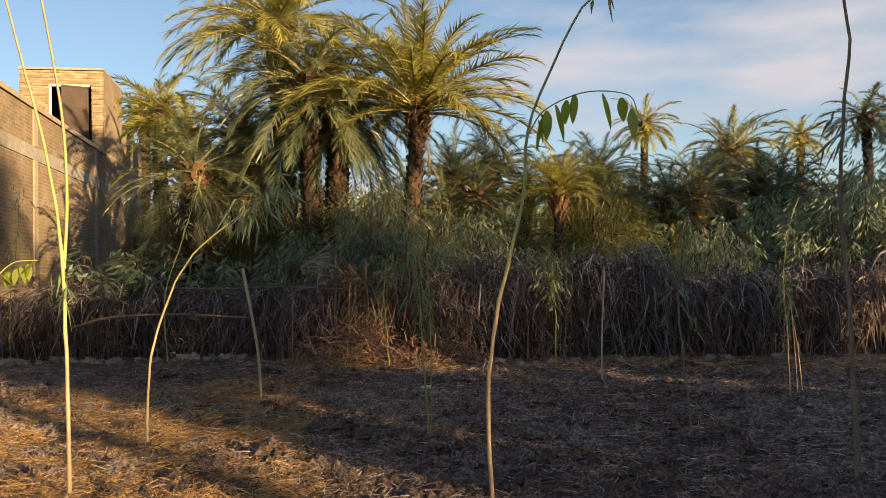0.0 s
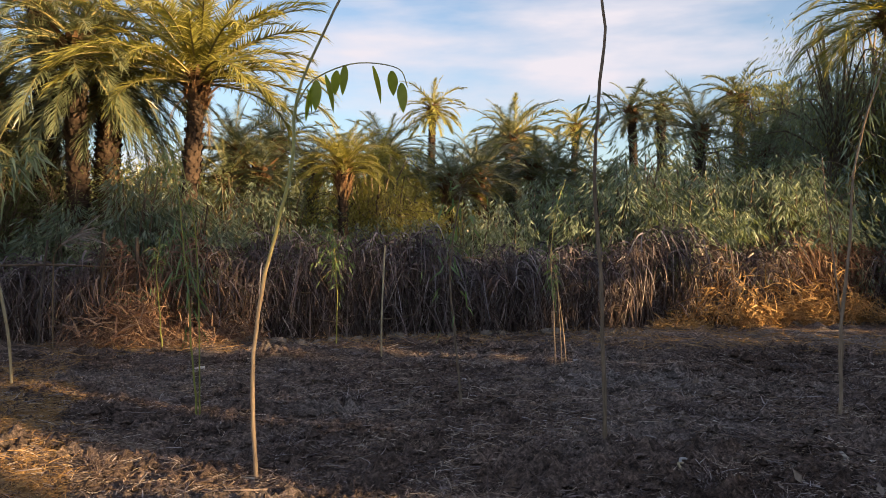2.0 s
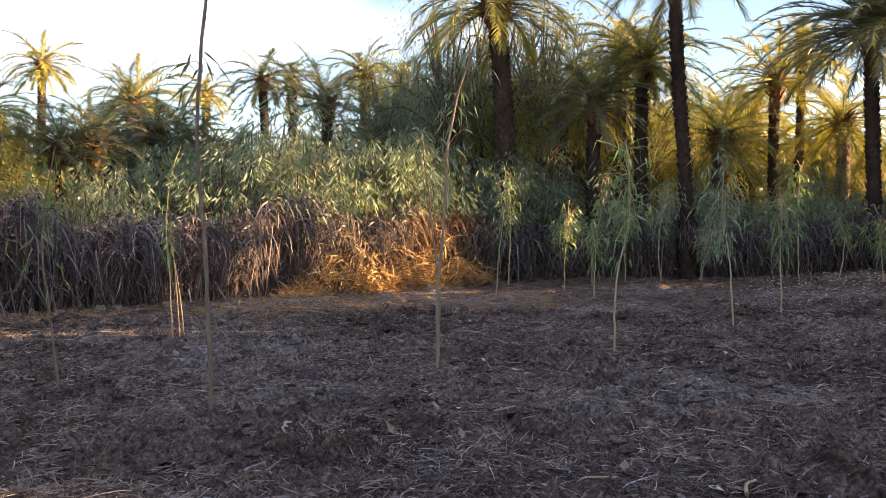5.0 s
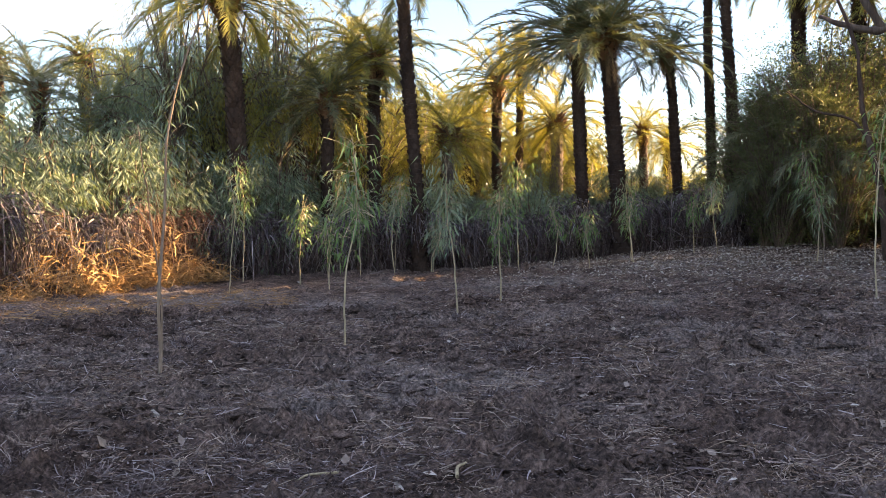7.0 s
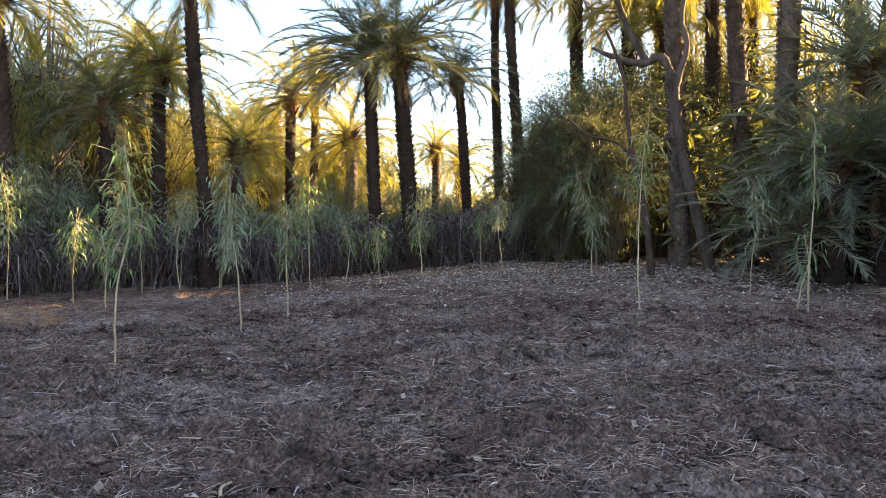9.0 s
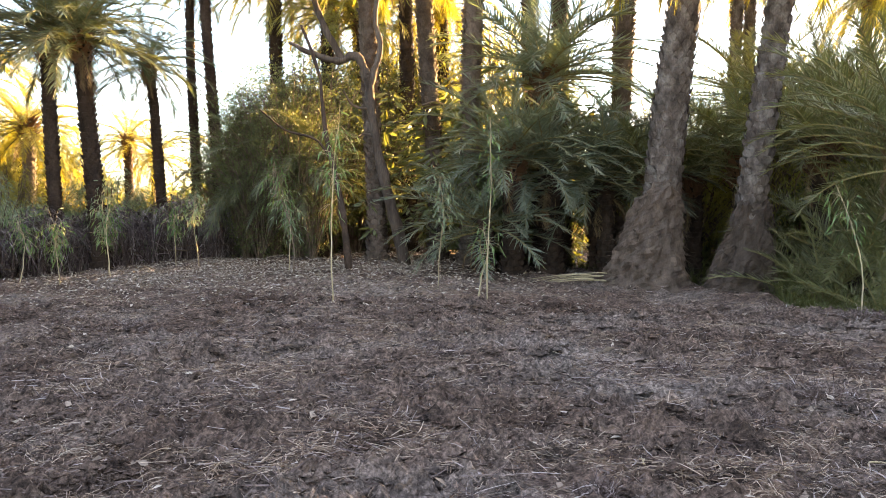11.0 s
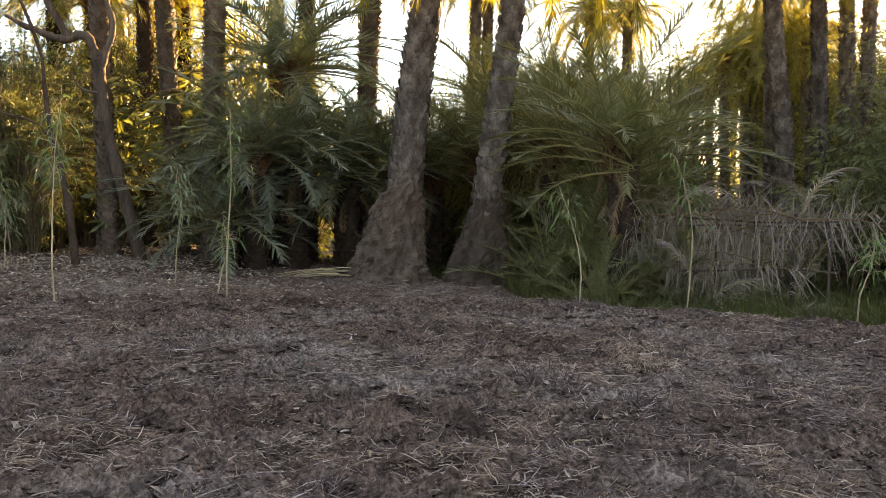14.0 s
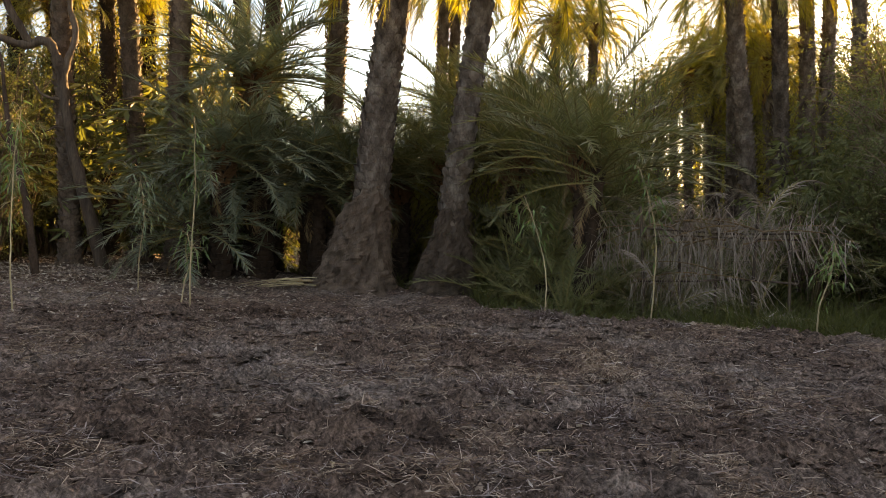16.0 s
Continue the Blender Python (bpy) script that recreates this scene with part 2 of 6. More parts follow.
M = {
    "soil": soil_material(),
    # green frond with the yellow of sunlight pushed into its colour
    "frond": leaf_material("palm_frond_sunlit_green", [(0.0, (0.16, 0.175, 0.04)), (0.55, (0.30, 0.29, 0.075)), (1.0, (0.46, 0.42, 0.14))], 0.45, (1.2, 1.1, 0.42), 0.42, gloss=0.4),
    # the same frond darkened, shade put into the colour
    "frond_deep": leaf_material("palm_frond_shaded_green", [(0.0, (0.075, 0.10, 0.055)), (1.0, (0.18, 0.205, 0.12))], 0.36, (1.2, 1.1, 0.5), 0.33, gloss=0.75),
    "frond_mid": leaf_material("palm_frond_mid_green", [(0.0, (0.10, 0.125, 0.06)), (1.0, (0.24, 0.255, 0.13))], 0.38, (1.2, 1.1, 0.5), 0.33, gloss=0.75),
    "frond_blue": leaf_material("palm_frond_blue_green", [(0.0, (0.11, 0.15, 0.11)), (1.0, (0.24, 0.28, 0.215))], 0.36, (1.1, 1.1, 0.6), 0.33, gloss=0.75),
    "frond_dry": leaf_material("palm_frond_dry", [(0.0, (0.14, 0.095, 0.055)), (1.0, (0.30, 0.22, 0.13))], 0.25, (1.0, 0.85, 0.6), 0.7),
    "frond_grey": leaf_material("palm_frond_dead_grey", [(0.0, (0.20, 0.17, 0.15)), (1.0, (0.45, 0.40, 0.36))], 0.25, (1.0, 0.9, 0.7), 0.75),
    "rachis": rough_material("frond_rib", [(0.3, (0.16, 0.15, 0.06)), (0.7, (0.26, 0.22, 0.10))], 8, 40, 0.1, 0.005, 0.6),
    "willow": leaf_material("willow_leaf", [(0.0, (0.095, 0.145, 0.105)), (0.6, (0.185, 0.245, 0.18)), (1.0, (0.40, 0.455, 0.365))], 0.42, (1.2, 1.15, 0.45), 0.42),
    # yellow-green leaf brightened so its colour carries the golden backlight
    "willow_sunlit": leaf_material("sun_yellow_leaf", [(0.0, (0.17, 0.18, 0.055)), (1.0, (0.37, 0.36, 0.125))], 0.52, (1.18, 1.1, 0.42), 0.45),
    "shrub": leaf_material("dark_shrub_leaf", [(0.0, (0.085, 0.11, 0.05)), (1.0, (0.18, 0.20, 0.095))], 0.38, (1.2, 1.1, 0.45), 0.5),
    "sapling_leaf": leaf_material("sapling_leaf", [(0.0, (0.10, 0.175, 0.075)), (1.0, (0.21, 0.31, 0.15))], 0.42, (1.15, 1.15, 0.4), 0.4),
    "broad_leaf": leaf_material("broad_sapling_leaf", [(0.0, (0.20, 0.27, 0.045)), (1.0, (0.38, 0.42, 0.09))], 0.6, (1.2, 1.15, 0.3), 0.4),
    "sapling_pale": leaf_material("pale_sapling_leaf", [(0.0, (0.155, 0.215, 0.14)), (1.0, (0.29, 0.36, 0.25))], 0.35, (1.1, 1.1, 0.5), 0.45),
    "grass": leaf_material("bank_grass", [(0.0, (0.045, 0.058, 0.018)), (1.0, (0.105, 0.12, 0.035))], 0.4, (1.2, 1.15, 0.35), 0.5),
    "reed": island_material("dry_reed", [(0.0, (0.06, 0.043, 0.040)), (0.55, (0.125, 0.092, 0.084)), (0.87, (0.26, 0.21, 0.20)), (1.0, (0.50, 0.45, 0.44))], 0.7, 0.12),
    "reed_grey": island_material("grey_withered_leaf", [(0.0, (0.06, 0.046, 0.047)), (0.6, (0.13, 0.105, 0.11)), (0.9, (0.24, 0.21, 0.215)), (1.0, (0.44, 0.40, 0.40))], 0.55, 0.15),
    "reed_red": island_material("red_brown_reed", [(0.0, (0.12, 0.064, 0.043)), (0.6, (0.23, 0.135, 0.088)), (1.0, (0.42, 0.30, 0.215))], 0.7, 0.15),
    "straw": island_material("straw", [(0.0, (0.16, 0.105, 0.076)), (0.55, (0.33, 0.25, 0.19)), (1.0, (0.60, 0.51, 0.43))], 0.7, 0.15),
    # dry straw with the orange of low sun mixed into its colour
    "straw_gold": island_material("sun_gold_straw", [(0.0, (0.26, 0.145, 0.055)), (1.0, (0.52, 0.34, 0.155))], 0.7, 0.2),
    "litter": island_material("leaf_litter", [(0.0, (0.12, 0.088, 0.066)), (0.6, (0.30, 0.245, 0.20)), (1.0, (0.62, 0.57, 0.50))], 0.75, 0.1),
    "palm_bark": rough_material("palm_bark", [(0.34, (0.08, 0.063, 0.053)), (0.5, (0.155, 0.127, 0.11)), (0.67, (0.29, 0.255, 0.228))], 5.0, 30, 0.6, 0.02, 0.92, (1, 1, 0.6)),
    "palm_bark_mid": rough_material("palm_bark_mid", [(0.3, (0.085, 0.066, 0.053)), (0.7, (0.22, 0.175, 0.145))], 3.0, 26, 0.6, 0.02, 0.92, (1, 1, 0.6)),
    # palm bark darkened: the shade of the grove is put into its colour
    "palm_bark_shaded": rough_material("palm_bark_shaded", [(0.3, (0.034, 0.024, 0.019)), (0.7, (0.090, 0.062, 0.046))], 3.0, 26, 0.6, 0.02, 0.92, (1, 1, 0.6)),
    "leaf_base": rough_material("palm_leaf_base", [(0.3, (0.13, 0.07, 0.04)), (0.7, (0.30, 0.18, 0.10))], 5.0, 40, 0.4, 0.01, 0.85),
    "palm_root": rough_material("palm_root_mass", [(0.3, (0.075, 0.056, 0.045)), (0.7, (0.20, 0.155, 0.125))], 4.0, 45, 0.9, 0.03, 0.95, (1.6, 1.6, 0.7)),
    # darker for wet roots and for the shadow on the second foot, both in the colour
    "palm_root_dark": rough_material("wet_shaded_root_mass", [(0.3, (0.05, 0.038, 0.03)), (0.7, (0.11, 0.085, 0.07))], 4.0, 45, 0.9, 0.03, 0.95, (1.6, 1.6, 0.7)),
    "bark": rough_material("grey_bark", [(0.3, (0.06, 0.045, 0.036)), (0.7, (0.15, 0.118, 0.095))], 6.0, 30, 0.5, 0.015, 0.9, (1, 1, 0.2)),
    "twig": rough_material("twig_bark", [(0.3, (0.10, 0.072, 0.05)), (0.7, (0.22, 0.17, 0.12))], 9.0, 50, 0.3, 0.006, 0.85),
    "stem": rough_material("sapling_stem", [(0.3, (0.32, 0.265, 0.16)), (0.7, (0.52, 0.45, 0.29))], 5.0, 60, 0.3, 0.004, 0.65, (1, 1, 0.15)),
    "sunlit_stem": two_tone_stem(),
    "stem_brown": rough_material("brown_sapling_stem", [(0.3, (0.17, 0.125, 0.085)), (0.7, (0.33, 0.26, 0.19))], 5.0, 60, 0.3, 0.004, 0.75, (1, 1, 0.15)),
    "stem_green": rough_material("green_sapling_stem", [(0.3, (0.17, 0.19, 0.045)), (0.7, (0.30, 0.30, 0.09))], 5.0, 60, 0.2, 0.004, 0.5, (1, 1, 0.15)),
    "brick": brick_material(),
    "brick_piece": rough_material("fired_brick", [(0.3, (0.26, 0.18, 0.115)), (0.7, (0.38, 0.28, 0.18))], 3.0, 40, 0.4, 0.01, 0.9, vary=0.45),
    "mortar": rough_material("mortar", [(0.3, (0.24, 0.20, 0.16)), (0.7, (0.34, 0.29, 0.24))], 4.0, 40, 0.5, 0.01, 0.95),
    "concrete": rough_material("grey_concrete", [(0.3, (0.28, 0.265, 0.25)), (0.7, (0.42, 0.40, 0.38))], 1.5, 25, 0.5, 0.01, 0.9),
    "mud": rough_material("mud_wall", [(0.3, (0.15, 0.115, 0.085)), (0.7, (0.27, 0.21, 0.16))], 1.5, 14, 0.7, 0.03, 0.95),
    "rust": rough_material("rusty_sheet_metal", [(0.3, (0.028, 0.017, 0.014)), (0.7, (0.062, 0.036, 0.028))], 3.0, 30, 0.2, 0.004, 0.6),
    "white_paint": rough_material("white_painted_frame", [(0.3, (0.6, 0.58, 0.55)), (0.7, (0.8, 0.78, 0.75))], 4.0, 30, 0.1, 0.003, 0.6),
    "stone": rough_material("field_stone", [(0.3, (0.15, 0.12, 0.098)), (0.7, (0.32, 0.27, 0.22))], 3.0, 25, 0.5, 0.02, 0.9),
    "rag": rough_material("pale_plastic_scrap", [(0.3, (0.36, 0.35, 0.34)), (0.7, (0.60, 0.59, 0.57))], 5.0, 30, 0.2, 0.006, 0.6),
}

# ---- mesh helpers ----
R = np.random.RandomState(7)


class Geo:
    """Vertices and faces gathered piece by piece into one mesh."""

    def __init__(self):
        self.v, self.f, self.m, self.n = [], [], [], 0

    def add(self, v, f, mat=0):
        v = np.asarray(v, float).reshape(-1, 3)
        f = np.asarray(f, int)
        self.v.append(v)
        self.f.append(f + self.n)
        self.m.append(np.full(len(f), mat))
        self.n += len(v)
        return self

    def mesh(self, name, mats, smooth=False):
        me = bpy.data.meshes.new(name)
        faces = []
        for f in self.f:
            faces.extend(f.tolist())
        me.from_pydata(np.concatenate(self.v).tolist(), [], faces)
        for mt in mats:
            me.materials.append(mt)
        if len(mats) > 1:
            me.polygons.foreach_set("material_index", np.concatenate(self.m).astype(np.int32))
        if smooth:
            me.polygons.foreach_set("use_smooth", np.ones(len(me.polygons), bool))
        me.update()
        return me


def part(name, me, parent, m=None, label=""):
    ob = new(name, me)
    ob.parent = parent
    if m is not None:
        ob.matrix_basis = m
    return tagged(ob, label)


def thing(name, x, y, z, label, category, group="", kind="", me=None, rz=0.0):
    ob = new(name, me)
    ob.matrix_basis = pose(x, y, z, 0, 0, rz)
    return tagged(ob, label, category, group, kind)


def unit(a):
    return a / np.maximum(np.linalg.norm(a, axis=-1, keepdims=True), 1e-9)


def tube(points, radii, sides=6, cap=True):
    p = np.asarray(points, float)
    n = len(p)
    r = np.broadcast_to(np.asarray(radii, float), (n,))
    t = unit(np.gradient(p, axis=0))
    ref = np.array([1.0, 0, 0]) if abs(t[:, 2]).mean() > 0.7 else np.array([0, 0, 1.0])
    a = unit(np.cross(t, ref))
    b = np.cross(t, a)
    ang = np.arange(sides) * 2 * np.pi / sides
    v = p[:, None] + r[:, None, None] * (np.cos(ang)[None, :, None] * a[:, None] + np.sin(ang)[None, :, None] * b[:, None])
    i, j = np.meshgrid(np.arange(n - 1), np.arange(sides), indexing="ij")
    k = (j + 1) % sides
    f = np.stack([i * sides + j, i * sides + k, (i + 1) * sides + k, (i + 1) * sides + j], -1).reshape(-1, 4)
    return v.reshape(-1, 3), f


def spline(ctrl, n):
    """A smooth line through the control points."""
    c = np.asarray(ctrl, float)
    c = np.vstack([2 * c[0] - c[1], c, 2 * c[-1] - c[-2]])
    out = []
    seg = len(c) - 3
    for s in np.linspace(0, seg - 1e-6, n):
        i, t = int(s), s - int(s)
        p0, p1, p2, p3 = c[i:i + 4]
        out.append(0.5 * (2 * p1 + (p2 - p0) * t + (2 * p0 - 5 * p1 + 4 * p2 - p3) * t ** 2 + (3 * p1 - p0 - 3 * p2 + p3) * t ** 3))
    return np.array(out)


def diamonds(p, d, side, length, width, fold=0.0):
    """Pointed blades, one face each, folded a little along the middle when fold is set."""
    n = len(p)
    length, width = np.broadcast_to(length, (n,))[:, None], np.broadcast_to(width, (n,))[:, None]
    up = np.cross(side, d)
    mid = p + d * length * 0.42
    v = np.stack([p, mid + side * width / 2 + up * width * fold, p + d * length, mid - side * width / 2 + up * width * fold], 1)
    return v.reshape(-1, 3), np.arange(4 * n).reshape(n, 4)


def strips(p, d, bend, side, length, width, segs=3, tip=0.25):
    """Long narrow blades that bend."""
    n = len(p)
    length, width = np.broadcast_to(length, (n,))[:, None], np.broadcast_to(width, (n,))[:, None]
    rows = []
    for k in range(segs + 1):
        t = k / segs
        c = p + d * length * t + bend * length * t * t
        w = width * (1 - (1 - tip) * t) / 2
        rows += [c - side * w, c + side * w]
    v = np.stack(rows, 1)
    base = np.arange(n)[:, None] * (2 * segs + 2)
    f = np.concatenate([base + np.array([2 * k, 2 * k + 1, 2 * k + 3, 2 * k + 2]) for k in range(segs)], 0)
    return v.reshape(-1, 3), f


def rand_dir(n, rs=R):
    return unit(rs.normal(size=(n, 3)))


def perp(d, rs=R):
    return unit(np.cross(d, rand_dir(len(d), rs)))


def lattice(x, y, scale, seed):
    """Smooth noise from 0 to 1 at the points x, y."""
    rs = np.random.RandomState(seed)
    g = rs.rand(128, 128)
    u, w = np.asarray(x) / scale + 37.3, np.asarray(y) / scale + 51.7
    i, j = np.floor(u).astype(int), np.floor(w).astype(int)
    a, b = u - i, w - j
    a, b = a * a * (3 - 2 * a), b * b * (3 - 2 * b)
    i, j = i % 128, j % 128
    i1, j1 = (i + 1) % 128, (j + 1) % 128
    return (g[i, j] * (1 - a) + g[i1, j] * a) * (1 - b) + (g[i, j1] * (1 - a) + g[i1, j1] * a) * b


def smooth01(t):
    t = np.clip(t, 0, 1)
    return t * t * (3 - 2 * t)


# the edge of the field above the ditch, from the great palms to beyond the camera's right
EDGE = np.array([(24.0, -1.2), (20.0, -2.0), (17.6, -4.1), (15.6, -4.6), (13.6, -4.4), (12.5, -5.1), (11.5, -6.3), (9.9, -7.9), (7.5, -11.0), (4.0, -18.0)])


def beyond_edge(x, y):
    """Metres past the field's edge, towards the ditch (negative inside the field)."""
    x, y = np.asarray(x, float), np.asarray(y, float)
    best, sign = np.full(x.shape, 1e9), np.full(x.shape, -1.0)
    for (ax, ay), (bx, by) in zip(EDGE[:-1], EDGE[1:]):
        dx, dy = bx - ax, by - ay
        t = np.clip(((x - ax) * dx + (y - ay) * dy) / (dx * dx + dy * dy), 0, 1)
        d = np.hypot(x - ax - t * dx, y - ay - t * dy)
        s = np.where((x - ax) * dy - (y - ay) * dx < 0, 1.0, -1.0)
        take = d < best
        best, sign = np.where(take, d, best), np.where(take, s, sign)
    return best * sign


def ground_z(x, y):
    x, y = np.asarray(x, float), np.asarray(y, float)
    z = 0.35 * smooth01(1.35 - np.hypot((x - 23) / 12.0, (y - 4.5) / 6.5))
    over = beyond_edge(x, y)
    z = z - 0.42 * smooth01(over / 1.1) + 0.3 * smooth01((over - 4) / 4)
    z = z + 0.10 * np.exp(-((over + 0.45) / 0.45) ** 2) * (lattice(x, y, 0.9, 3) + 0.2)
    near = smooth01((34 - np.hypot(x - 5, y - 5)) / 10)
    z = z + near * (0.05 * (lattice(x, y, 1.6, 11) - 0.5) + 0.085 * (lattice(x, y, 0.42, 12) - 0.5) + 0.16 * (lattice(x, y, 0.21, 13) ** 2 - 0.3) * lattice(x, y, 1.1, 14) + 0.035 * (lattice(x, y, 0.12, 15) - 0.5))
    return z


def gz(x, y):
    return float(ground_z(x, y))


# ---- ground ----


def build_ground():
    def axis(inner, far):
        out = np.geomspace(0.4, far, 22)
        return np.concatenate([inner[0] - out[::-1], inner, inner[-1] + out])
    def fine(lo, a, b, hi):
        return np.concatenate([np.arange(lo, a, 0.12), np.arange(a, b, 0.055), np.arange(b, hi, 0.12)])
    xs, ys = axis(fine(-11, -6, 13.5, 27), 700), axis(fine(-11, -7.5, 13, 18.5), 700)
    gx, gy = np.meshgrid(xs, ys, indexing="ij")
    v = np.stack([gx, gy, ground_z(gx, gy)], -1).reshape(-1, 3)
    ny = len(ys)
    i, j = np.meshgrid(np.arange(len(xs) - 1), np.arange(ny - 1), indexing="ij")
    f = np.stack([i * ny + j, (i + 1) * ny + j, (i + 1) * ny + j + 1, i * ny + j + 1], -1).reshape(-1, 4)
    me = Geo().add(v, f).mesh("ground", [M["soil"]], True)
    ob = new("ground", me)
    tagged(ob, "bare grey-brown clodded field soil with cut straw", "ground", kind="structure")


build_ground()

# ---- palms ----


def frond_mesh(name, length, rise, droop, leaf, mat, seed, pairs=60, vee=28, curl=0.15, width=0.046, segs=1):
    """One feather leaf that leaves the crown along +x, rising by rise degrees and arching over by droop degrees."""
    rs = np.random.RandomState(seed)
    n = 14
    t = np.linspace(0, 1, n)
    e = np.radians(rise - droop * t ** 1.7)
    step = length / (n - 1)
    x = np.concatenate([[0], np.cumsum(np.cos(e[:-1]) * step)])
    z = np.concatenate([[0], np.cumsum(np.sin(e[:-1]) * step)])
    y = 0.05 * length * np.sin(t * 2.5) * rs.uniform(-1, 1)
    line = np.stack([x, y, z], -1)
    g = Geo()
    g.add(*tube(line, 0.028 * (1 - 0.86 * t) + 0.003, 3), mat=1)
    s = np.linspace(0.13, 0.995, pairs)
    s = np.concatenate([s, s]) + rs.uniform(-0.006, 0.006, 2 * pairs)
    s = np.clip(s, 0.1, 1)
    flank = np.concatenate([np.ones(pairs), -np.ones(pairs)])
    p = np.stack([np.interp(s, t, line[:, k]) for k in range(3)], -1)
    es = np.interp(s, t, e)
    tan = np.stack([np.cos(es), 0 * es, np.sin(es)], -1)
    nor = np.stack([-np.sin(es), 0 * es, np.cos(es)], -1)
    sid = np.stack([0 * es, flank, 0 * es], -1)
    a = np.radians(68 - 44 * s + rs.uniform(-9, 9, len(s)))
    v = np.radians(vee * rs.choice([1.0, 0.45, 1.3], len(s)) + rs.uniform(-8, 8, len(s)))
    d = np.cos(a)[:, None] * tan + np.sin(a)[:, None] * (np.cos(v)[:, None] * sid + np.sin(v)[:, None] * nor)
    d = unit(d)
    ln = leaf * (0.35 + 0.75 * np.sin(np.pi * np.clip(s * 0.92 + 0.06, 0, 1)) ** 0.6) * rs.uniform(0.85, 1.1, len(s))
    side = unit(np.cross(d, nor + 0.4 * rs.normal(size=d.shape)))
    bend = np.stack([0 * s, 0 * s, -curl * rs.uniform(0.4, 1.6, len(s))], -1)
    g.add(*strips(p, d, bend, side, ln, width * rs.uniform(0.8, 1.2, len(s)), segs, 0.12), mat=0)
    return g.mesh(name, [mat, M["rachis"]])


RISES = (82, 66, 50, 34, 18, 0, -22, -48)


def frond_set(tag, length, leaf, mat, droops, pairs, vee, width, curl):
    return [frond_mesh("frond_" + tag, length, r, d, leaf, mat, 100 + k, pairs, vee, curl, width, 2) for k, (r, d) in enumerate(zip(RISES, droops))]


ARCH = (46, 70, 88, 96, 94, 84, 62, 36)
STIFF = (24, 38, 52, 62, 64, 60, 46, 28)
UPRIGHT = (18, 28, 40, 50, 54, 52, 42, 28)
FRONDS = {
    "green": frond_set("green", 3.0, 0.50, M["frond"], ARCH, 60, 26, 0.027, 0.32),
    "stiff": frond_set("stiff", 3.0, 0.52, M["frond"], STIFF, 68, 28, 0.027, 0.28),
    "deep": frond_set("deep", 3.0, 0.48, M["frond_deep"], STIFF, 56, 28, 0.028, 0.26),
    "fine": frond_set("fine", 3.0, 0.46, M["frond_mid"], UPRIGHT, 40, 30, 0.030, 0.05),
    "fine_blue": frond_set("fine_blue", 3.0, 0.54, M["frond_blue"], UPRIGHT, 38, 24, 0.036, 0.08),
    "far": frond_set("far", 3.0, 0.58, M["frond"], STIFF, 44, 28, 0.058, 0.24),
    "far_deep": frond_set("far_deep", 3.0, 0.58, M["frond_deep"], STIFF, 44, 28, 0.058, 0.24),
    "dry": frond_set("dry", 2.6, 0.34, M["frond_dry"], ARCH, 34, 10, 0.036, 0.3),
    "grey": frond_set("grey", 2.2, 0.42, M["frond_grey"], ARCH, 34, 8, 0.034, 0.3),
}


def leaf_base_mesh(seed):
    """The ragged sheath of old leaf feet under the crown, for a trunk of radius 1; it ends at the neck."""
    rs = np.random.RandomState(seed)
    n = 64
    u = np.linspace(0, 1, n)
    a = np.radians(137.508) * np.arange(n) + rs.uniform(-0.2, 0.2, n)
    out = np.stack([np.cos(a), np.sin(a), 0 * a], -1)
    p = out * (0.8 + 0.25 * u)[:, None] + np.array([0, 0, 1.0]) * (-4.2 + 3.9 * u)[:, None]
    d = unit(out * (0.55 + 0.35 * u)[:, None] + np.array([0, 0, 1.0]) * rs.uniform(0.5, 1.1, n)[:, None])
    side = np.stack([-np.sin(a), np.cos(a), 0 * a], -1)
    g = Geo()
    ln = rs.uniform(0.9, 1.9, n)
    for off in (0.0, -0.16):
        g.add(*strips(p + out * off, d, out * 0.12, side, ln, rs.uniform(0.55, 0.8, n), 2, 0.35))
    hang = rs.rand(40) * 6.283
    out = np.stack([np.cos(hang), np.sin(hang), 0 * hang], -1)
    d = unit(out * rs.uniform(0.2, 0.7, 40)[:, None] + np.array([0, 0, -1.0]))
    g.add(*strips(out * 1.2 + np.array([0, 0, 1.0]) * rs.uniform(-2.2, 0, 40)[:, None], d, rs.normal(size=(40, 3)) * 0.15, perp(d, rs), rs.uniform(0.8, 2.4, 40), 0.14, 2, 0.4))
    return g.mesh("leaf_bases", [M["leaf_base"]])


LEAF_BASES = [leaf_base_mesh(k) for k in range(3)]


